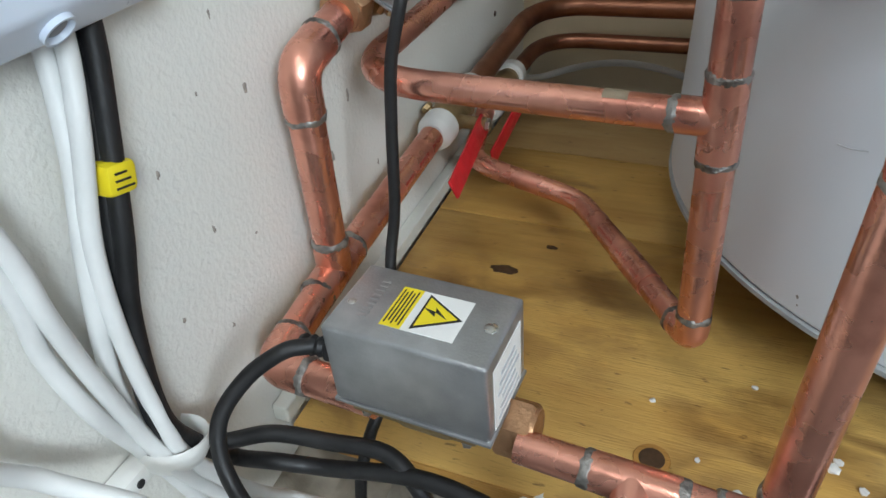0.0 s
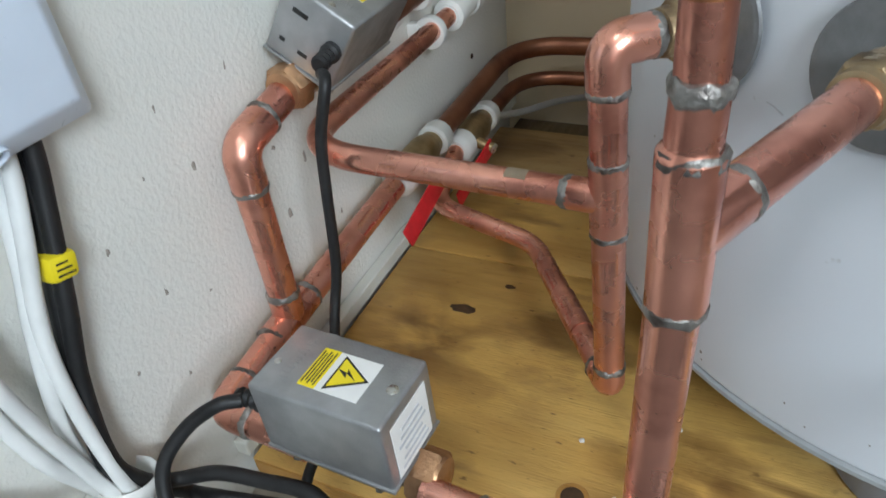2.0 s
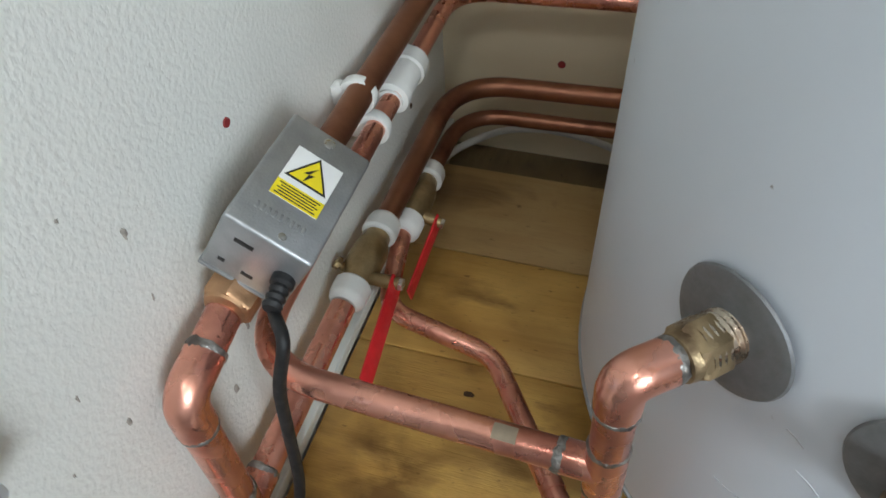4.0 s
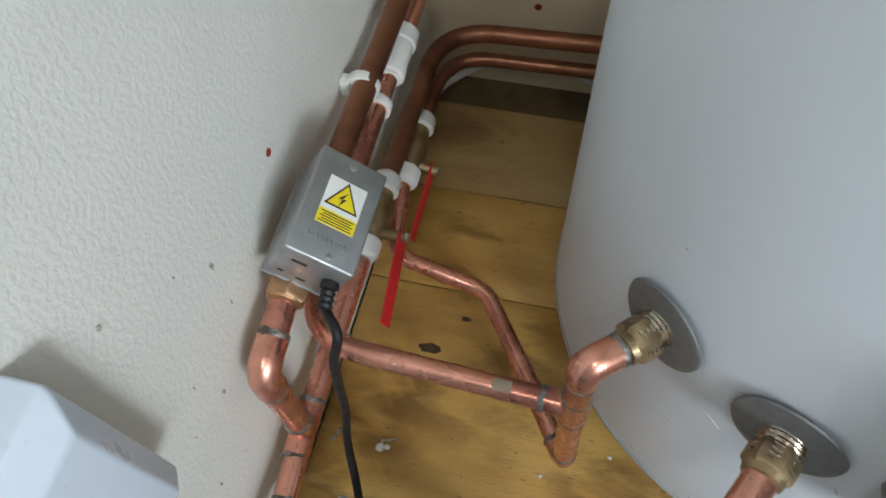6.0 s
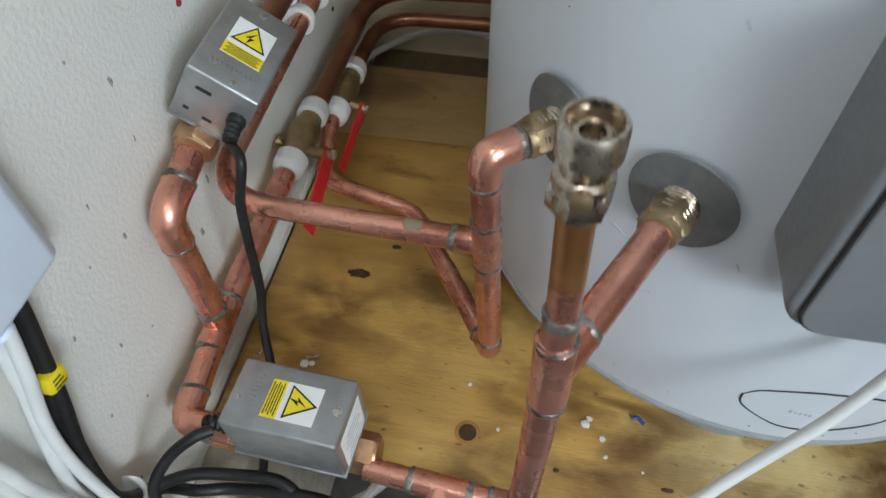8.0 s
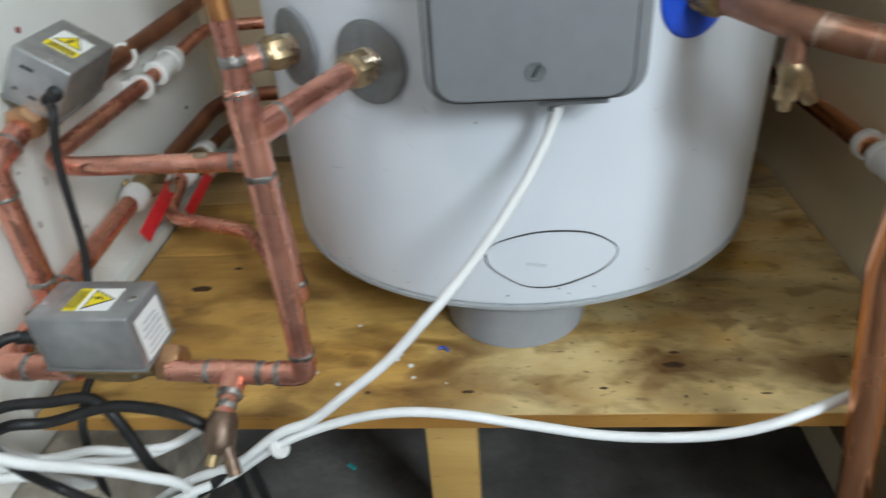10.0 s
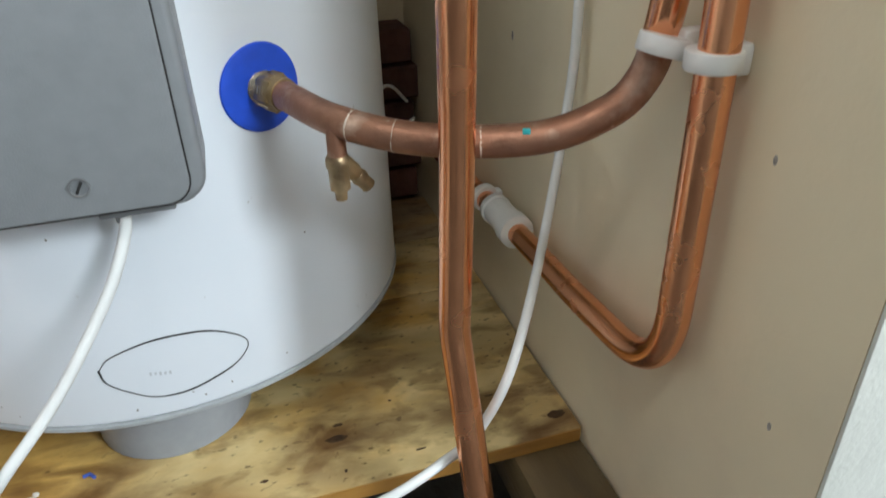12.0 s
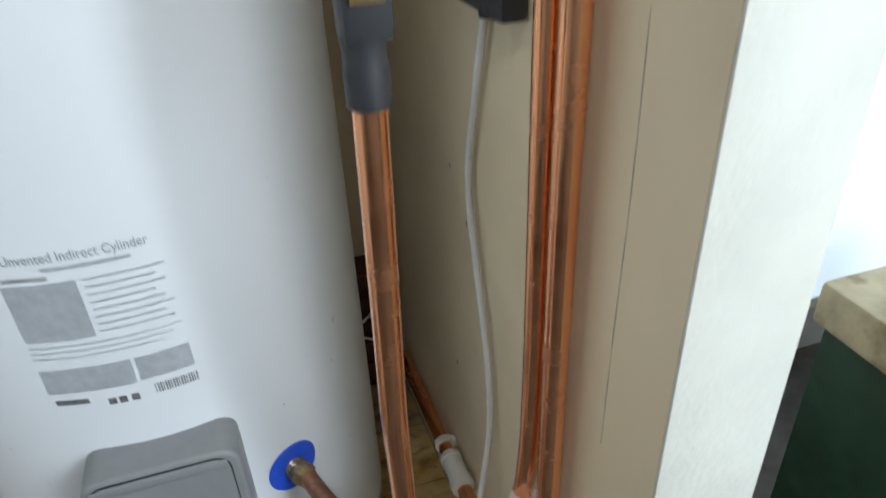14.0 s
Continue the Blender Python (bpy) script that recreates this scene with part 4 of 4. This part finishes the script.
# ---- marks and print on the cylinder ----
def bend(bm, z0, off):
    """Lays a flat drawing (x across, z up, in metres) on the shell, off metres proud."""
    for v in bm.verts:
        a = v.co.x / CR
        v.co = V((CX + (CR + off + v.co.y) * math.sin(a), CY - (CR + off + v.co.y) * math.cos(a), z0 + v.co.z))
    return bm


def ink_line(points, r):
    return sweep(smooth_line(points, 8), r, 6)


oval = [(-0.0432, 0, 0.1695), (-0.029, 0, 0.1835), (0.013, 0, 0.195), (0.06, 0, 0.191), (0.0915, 0, 0.1735), (0.1, 0, 0.1575), (0.086, 0, 0.1412), (0.06, 0, 0.1312), (0.03, 0, 0.1245), (0.001, 0, 0.1265), (-0.022, 0, 0.1385), (-0.04, 0, 0.1535), (-0.0436, 0, 0.17)]
pen = bend(sweep(smooth_line(oval, 8), [0.0006 + 0.0005 * math.sin(0.08 * k) ** 2 for k in range(97)], 6), 0.0, 0.0002)
part("pen_oval", pen, INK, tank, "oval drawn on in black pen")
for k in range(5):
    part("stamped_mark", bend(slab((0.0022, 0.0006, 0.004 - 0.001 * (k % 2)), 0, Matrix.Translation((0.002 + 0.0045 * k, 0, 0.156 - 0.0008 * k))), 0.0, 0.0003), GREY_INK, tank)


def flat_block(x0, x1, z0, z1, mat, name="print_block", off=0.0004, parent=None):
    n = max(2, int((x1 - x0) / 0.008))
    bm = bmesh.new()
    cols = [[bm.verts.new((x0 + (x1 - x0) * k / n, 0, z)) for z in (z0, z1)] for k in range(n + 1)]
    for a, b in zip(cols, cols[1:]):
        bm.faces.new((a[0], b[0], b[1], a[1]))
    bmesh.ops.solidify(bm, geom=bm.faces[:], thickness=0.0003)
    return part(name, bend(bm, 0.0, off), mat, parent or label_print)


PALE_INK = material("pale_grey_print", (0.635, 0.667, 0.711), 0.45, 0, 0.08, 90)
SOFT_INK = material("worn_black_print", (0.26, 0.275, 0.3), 0.5, 0, 0.3, 300)
label_print = part("printed_panel", bend(slab((0.001, 0.0006, 0.001), 0, Matrix.Translation((-0.09, 0, 0.88))), 0.0, 0.0), TANK, tank, "data panel printed on the shell")
X0, X1 = -0.096, 0.07
flat_block(X0, X0 + 0.076, 0.742, 0.818, PALE_INK)
flat_block(X0 + 0.004, X0 + 0.05, 0.822, 0.827, GREY_INK)
flat_block(X0 + 0.046, X1 - 0.03, 0.832, 0.837, PALE_INK)
for k in range(8):
    flat_block(X0 + 0.082, X1 - 0.004 * (k * 3 % 5), 0.818 - 0.0098 * k - 0.003, 0.818 - 0.0098 * k, PALE_INK, "print_line")
for k in range(3):
    flat_block(X0, X1 - 0.012 * k, 0.733 - 0.008 * k, 0.7355 - 0.008 * k, PALE_INK, "print_line")
flat_block(X0, X0 + 0.1, 0.666, 0.702, PALE_INK)
flat_block(X0 + 0.104, X1, 0.668, 0.702, PALE_INK)
for k in range(17):
    flat_block(X1 - 0.05 + 0.003 * k, X1 - 0.05 + 0.003 * k + (0.0018 if k % 3 else 0.001), 0.644, 0.658, SOFT_INK, "barcode_line")
flat_block(X0 + 0.004, X0 + 0.042, 0.648, 0.656, SOFT_INK, "maker_mark")
for x in (0.062, 0.074, 0.088):
    flat_block(X0 + x, X0 + x + 0.009, 0.641, 0.651, SOFT_INK, "print_mark")
fc = bpy.data.curves.new("title", "FONT")
fc.body, fc.size, fc.extrude, fc.align_x = "Unvented Indirect Cylinder", 0.0165, 0.0002, "LEFT"
holder = new("title", fc)
bpy.context.view_layer.update()
text_mesh = bpy.data.meshes.new_from_object(holder.evaluated_get(bpy.context.evaluated_depsgraph_get()))
bpy.data.objects.remove(holder)
tb = bmesh.new()
tb.from_mesh(text_mesh)
bpy.data.meshes.remove(text_mesh)
wide = max(v.co.x for v in tb.verts)
for v in tb.verts:
    x, y, z = v.co
    v.co = V((0.06 - 0.146 * (1 - x / wide), -z, y))
part("title", bend(tb, 0.8435, 0.0006), SOFT_INK, label_print, "black printed words")

GRIME = material("dark_grime", (0.24, 0.22, 0.2), 0.8, 0, 0.3, 200)
rnd = random.Random(21)
for k in range(20):
    # flecks of grime, most along the lower edge
    arc, z = rnd.uniform(-0.33, 0.3), CZ + (abs(rnd.gauss(0, 0.012)) + 0.008 if k < 14 else rnd.uniform(0.03, 0.5))
    w = rnd.uniform(0.0005, 0.0014)
    fleck = lathe((0, 0, 0), (0, -1, 0), [(0, w), (0.0002, w * 0.6), (0.00025, 0.0)], 7)
    for v in fleck.verts:
        v.co = V((arc + v.co.x * rnd.uniform(0.6, 1.3), v.co.y, z + v.co.z * rnd.uniform(0.5, 1.6)))
    part("grime_fleck", bend(fleck, 0.0, 0.0001), GRIME, tank)
for arc, z, dx, dz in ((-0.2, 0.31, 0.016, -0.006), (-0.215, 0.335, 0.012, -0.004), (-0.12, 0.29, 0.006, -0.005), (-0.235, 0.24, 0.02, 0.004), (-0.1, 0.33, 0.004, -0.006)):
    part("scuff", bend(ink_line([(arc, 0, z), (arc + dx * 0.5, 0, z + dz * 0.3), (arc + dx, 0, z + dz)], 0.0005), 0.0, 0.0), GREY_INK, tank, "grey scuff on the lacquer")

# ---- platform details ----
def knot(x, y, rx, ry, depth_label):
    bm = lathe((0, 0, -0.0004), (0, 0, 1), [(0, 1), (0.0007, 0.9), (0.0009, 0.4), (0.0005, 0.0)], 18)
    rnd = random.Random(int(x * 1e4))
    for v in bm.verts:
        s = rnd.uniform(0.8, 1.15)
        v.co = V((x + v.co.x * rx * s, y + v.co.y * ry * s, v.co.z))
    return part("knot", bm, KNOT, deck, depth_label)


knot(0.128, 0.253, 0.017, 0.008, "dark knot")
knot(0.168, 0.305, 0.007, 0.004, "dark knot")
knot(0.7684, 0.0771, 0.014, 0.006, "dark knot")
knot(1.032, 0.03, 0.013, 0.007, "dark knot")
for x, y in ((0.307, 0.0605),):
    part("countersink", lathe((x, y, 0.0003), (0, 0, 1), [(0, 0.0145), (0.0006, 0.014), (0.0008, 0.0)], 24), PLY_EDGE, deck, "amber countersunk rim")
    part("drilled_hole", lathe((x, y, 0.0008), (0, 0, 1), [(0, 0.0102), (0.0006, 0.0098), (0.0007, 0.0)], 24), KNOT, deck, "dark drilled hole")
rnd = random.Random(5)
for k in range(9):
    x, y = rnd.uniform(0.4, 1.0), rnd.uniform(0.01, 0.13)
    knot(x, y, rnd.uniform(0.002, 0.008), rnd.uniform(0.0012, 0.003), "")
PLASTER = material("white_plaster_crumb", (0.75, 0.73, 0.7), 0.8, 0, 0.15, 200)
CRUMBS = [(0.435, 0.094, 0.006), (0.455, 0.08, 0.004), (0.44, 0.102, 0.004), (0.38, 0.16, 0.003), (0.1, 0.11, 0.006), (0.108, 0.112, 0.004), (0.3, 0.12, 0.003), (0.34, 0.07, 0.003), (0.37, 0.05, 0.0035), (0.46, 0.06, 0.003), (0.5, 0.05, 0.002)]
for x, y, r in CRUMBS:
    bm = bmesh.new()
    bmesh.ops.create_icosphere(bm, subdivisions=1, radius=r)
    for v in bm.verts:
        v.co = V((x + v.co.x * rnd.uniform(0.7, 1.3), y + v.co.y * rnd.uniform(0.6, 1.2), max(0.0, r * 0.25 + v.co.z * 0.5)))
    tagged(mesh_object("plaster_crumb", bm, PLASTER), "crumb of white plaster lying on the plywood platform", "debris", "plaster crumbs")
TEAL = material("turquoise_plastic", (0.03, 0.4, 0.42), 0.4, 0, 0.1, 80)
BLUE_BIT = material("blue_sleeving", (0.05, 0.1, 0.4), 0.4, 0, 0.1, 80)
tagged(mesh_object("plastic_scrap", slab((0.016, 0.007, 0.004), 0.001, pose(0.32, 0.193, FLOOR + 0.0022, 0, 0, -35)), TEAL), "turquoise scrap of plastic on the dark floor", "debris")
tagged(mesh_object("wire_scrap", sweep([V((0.487, 0.11, 0.003)), V((0.494, 0.112, 0.003)), V((0.5, 0.105, 0.003))], 0.0022, 8), BLUE_BIT), "short blue scrap of wire sleeving on the platform", "debris")

# screws left on the platform
for x, y, a in ((0.1, 0.118, 20), (0.04, 0.105, 75)):
    s = thing("wood_screw", "small loose zinc screw lying on the platform", "screw", "loose screws")
    part("head", lathe((x, y, 0.004), (math.cos(radians(a)), math.sin(radians(a)), -0.1), [(0, 0.0045), (0.001, 0.0045), (0.003, 0.0022)], 12), SCREW_STEEL, s)
    part("shank", lathe((x + 0.003 * math.cos(radians(a)), y + 0.003 * math.sin(radians(a)), 0.0035), (math.cos(radians(a)), math.sin(radians(a)), -0.12), [(0.0012 * k, 0.0021 if k % 2 else 0.0015) for k in range(13)] + [(0.017, 0.0003)], 10), SCREW_STEEL, s)

# rubble and rough masonry at the wall's foot
rough = bmesh.new()
bmesh.ops.create_cube(rough, size=1.0, matrix=Matrix.Translation((-0.0, 0.2, -0.19)) @ Matrix.Diagonal((0.2, 1.2, 0.255, 1)))
bmesh.ops.subdivide_edges(rough, edges=rough.edges[:], cuts=9, use_grid_fill=True)
for v in rough.verts:
    v.co += noise.noise_vector(v.co * 14) * 0.022 * (1 if v.co.z > -0.3 else 0)
    v.co.z = max(min(v.co.z, -0.068), FLOOR)
structure("trim_masonry_footing", rough, STONE, "rough brown masonry footing below the plaster", "footing")

# wall plugs, chips and crack
PLUG = material("red_wall_plug", (0.3, 0.03, 0.03), 0.5, 0, 0.2, 90)
CHIP = material("exposed_plaster_chip", (0.36, 0.32, 0.28), 0.9, 0, 0.3, 200)
for name, y, z, r, mat, lab in (("wall_plug", 0.257, 0.382, 0.0042, PLUG, "red plastic wall plug in a drilled hole"), ("wall_plug", 0.63, 0.142, 0.004, KNOT, "dark drilled hole in the cream wall"), ("wall_plug", 0.036, 0.481, 0.0022, CHIP, "small drilled hole in the cream wall")):
    tagged(mesh_object(name, lathe((0.0004, y, z), (1, 0, 0), [(0, r), (0.0012, r * 0.9), (0.0014, r * 0.5), (0.0006, 0.0)], 14), mat), lab, "wall plug")
rnd = random.Random(11)
for y, z, ry, rz in [(0.134, 0.387, 0.004, 0.009), (0.067, 0.274, 0.004, 0.007), (0.13, 0.33, 0.002, 0.006), (0.05, 0.33, 0.002, 0.005), (-0.03, 0.26, 0.003, 0.004), (0.0, 0.2, 0.004, 0.005), (-0.05, 0.16, 0.003, 0.003), (0.02, 0.29, 0.002, 0.003), (0.04, 0.17, 0.003, 0.002), (-0.01, 0.12, 0.003, 0.004), (-0.07, 0.06, 0.003, 0.006), (0.2, 0.21, 0.004, 0.008), (0.16, 0.17, 0.006, 0.008), (0.24, 0.12, 0.003, 0.006), (-0.16, 0.09, 0.004, 0.003), (0.1, 0.43, 0.002, 0.003), (0.16, 0.24, 0.005, 0.004)]:
    bm = lathe((0, 0, 0), (1, 0, 0), [(0, 1), (0.0006, 0.7), (0.0008, 0.0)], 9)
    for v in bm.verts:
        s = rnd.uniform(0.35, 1.1)
        v.co = V((0.0002 + v.co.x, y + v.co.y * ry * s * 0.7, z + v.co.z * rz * s * 0.8))
    tagged(mesh_object("paint_chip", bm, CHIP), "small grey chip in the cream wall paint", "paint chip", "paint chips")
tagged(mesh_object("wall_plug", lathe((0.178, BACK - 0.0004, 0.136), (0, -1, 0), [(0, 0.006), (0.0012, 0.0054), (0.0014, 0.003), (0.0006, 0.0)], 14), PLUG), "dark red wall plug in the beige back wall", "wall plug")
crack = sweep(smooth_line([(RIGHT - 0.0002, -0.21, 1.1), (RIGHT - 0.0002, -0.2125, 0.95), (RIGHT - 0.0002, -0.211, 0.82), (RIGHT - 0.0002, -0.2115, 0.675)], 8), [0.0002 + 0.00035 * abs(math.sin(0.7 * k)) for k in range(25)], 6)
tagged(mesh_object("wall_crack", crack, CHIP), "thin vertical hairline crack in the beige paint", "crack")
for y, z, r in ((0.248, 0.408, 0.0032), (0.182, 0.723, 0.003), (0.251, 0.786, 0.0028), (-0.197, 0.418, 0.002), (-0.248, 0.229, 0.002)):
    nick = lathe((RIGHT - 0.0006, y, z), (1, 0, 0), [(0, r * 0.5), (0.0006, r)], 10)
    for v in nick.verts:
        v.co.z = z + (v.co.z - z) * 1.9
    tagged(mesh_object("wall_mark", nick, CHIP), "small dark nick in the beige wall", "wall mark", "wall marks")
tagged(mesh_object("verdigris_spot", slab((0.006, 0.003, 0.005), 0.0014, pose(0.9215, -0.0983, 0.4225, 0, 0, -30)), TEAL), "turquoise verdigris spot on the brown copper pipe", "stain")
TAPE = material("buff_masking_tape", (0.6, 0.5, 0.36), 0.7, 0, 0.1, 90)
along = (W2A - T1).normalized()
tp = T1 + along * 0.066
tape = bmesh.new()
side = along.cross(V((0, 0, 1))).normalized()
rows = [[tape.verts.new(tp + along * dx + (side * math.sin(a) + side.cross(along) * math.cos(a)) * 0.01145) for a in (radians(d) for d in range(-38, 23, 10))] for dx in (-0.008, -0.003, 0.002, 0.0085)]
for p, q in zip(rows, rows[1:]):
    for k in range(len(p) - 1):
        tape.faces.new((p[k], p[k + 1], q[k + 1], q[k]))
bmesh.ops.solidify(tape, geom=tape.faces[:], thickness=0.0004)
tagged(mesh_object("tape_scrap", tape, TAPE), "scrap of buff tape stuck on a copper pipe", "tape")

# made-up stack of dark blocks, filling in for the clutter in the far corner
CLUTTER = material("dark_red_clutter", (0.14, 0.06, 0.045), 0.9, 0, 0.3, 30, 0.002, 90, None, None, 0.0, 0.5)
clutter = thing("brick_pier", "stack of dark blocks in place of clutter behind the cylinder", "brickwork", kind="structure")
block_mesh = None
for row in range(5):
    ob = mesh_object("brick", slab((0.2, 0.095, 0.06), 0.003, None, 1), CLUTTER, clutter) if block_mesh is None else new("brick", block_mesh)
    block_mesh = ob.data
    ob.parent = clutter
    ob.matrix_basis = pose(0.945 + 0.012 * (row % 2), 0.745, 0.03 + 0.068 * row)
for pts in ([(0.9, 0.68, 0.26), (0.94, 0.66, 0.22), (0.99, 0.67, 0.24), (1.03, 0.69, 0.2)], [(0.89, 0.66, 0.18), (0.94, 0.64, 0.2), (1.0, 0.66, 0.16), (1.04, 0.68, 0.17)], [(0.9, 0.6, 0.12), (0.93, 0.62, 0.2), (0.95, 0.64, 0.3), (0.93, 0.68, 0.34)]):
    tagged(cable("cable", pts, 0.003, WHITE_CABLE, "thin pale wire tangled behind the cylinder"), group="tangled wires")

# beyond the door post: green cupboard with a worn worktop, bright window
shelf = thing("workbench", "dark green cupboard with a worn pale top", "workbench")
part("cabinet", box_between((1.885, -0.7, FLOOR), (2.45, 0.23, 0.275), 0.004), DARK_GREEN, shelf)
part("worktop", box_between((1.86, -0.72, 0.275), (2.47, 0.25, 0.38), 0.012), material("worn_cream_top", (0.5, 0.45, 0.32), 0.7, 0, 0.2, 14, 0.003, 40, ((0.3, 0.24, 0.14), 9, 0.5, 0.6)), shelf)
glow = bpy.data.materials.new("bright_window_pane")
glow.use_nodes = True
gb = glow.node_tree.nodes["Principled BSDF"]
gb.inputs["Emission Color"].default_value, gb.inputs["Emission Strength"].default_value = (0.62, 0.82, 1.0, 1), 0.9
win = thing("window_1", "bright window beyond the door post", "window", kind="structure")
part("pane", box_between((1.7, 0.692, -0.1), (2.8, 0.698, 1.3)), glow, win)
part("window_frame", box_between((1.66, 0.686, -0.14), (2.84, 0.6995, -0.1), 0.003), GLOSS, win)
part("window_frame", box_between((1.66, 0.686, 1.3), (2.84, 0.6995, 1.34), 0.003), GLOSS, win)
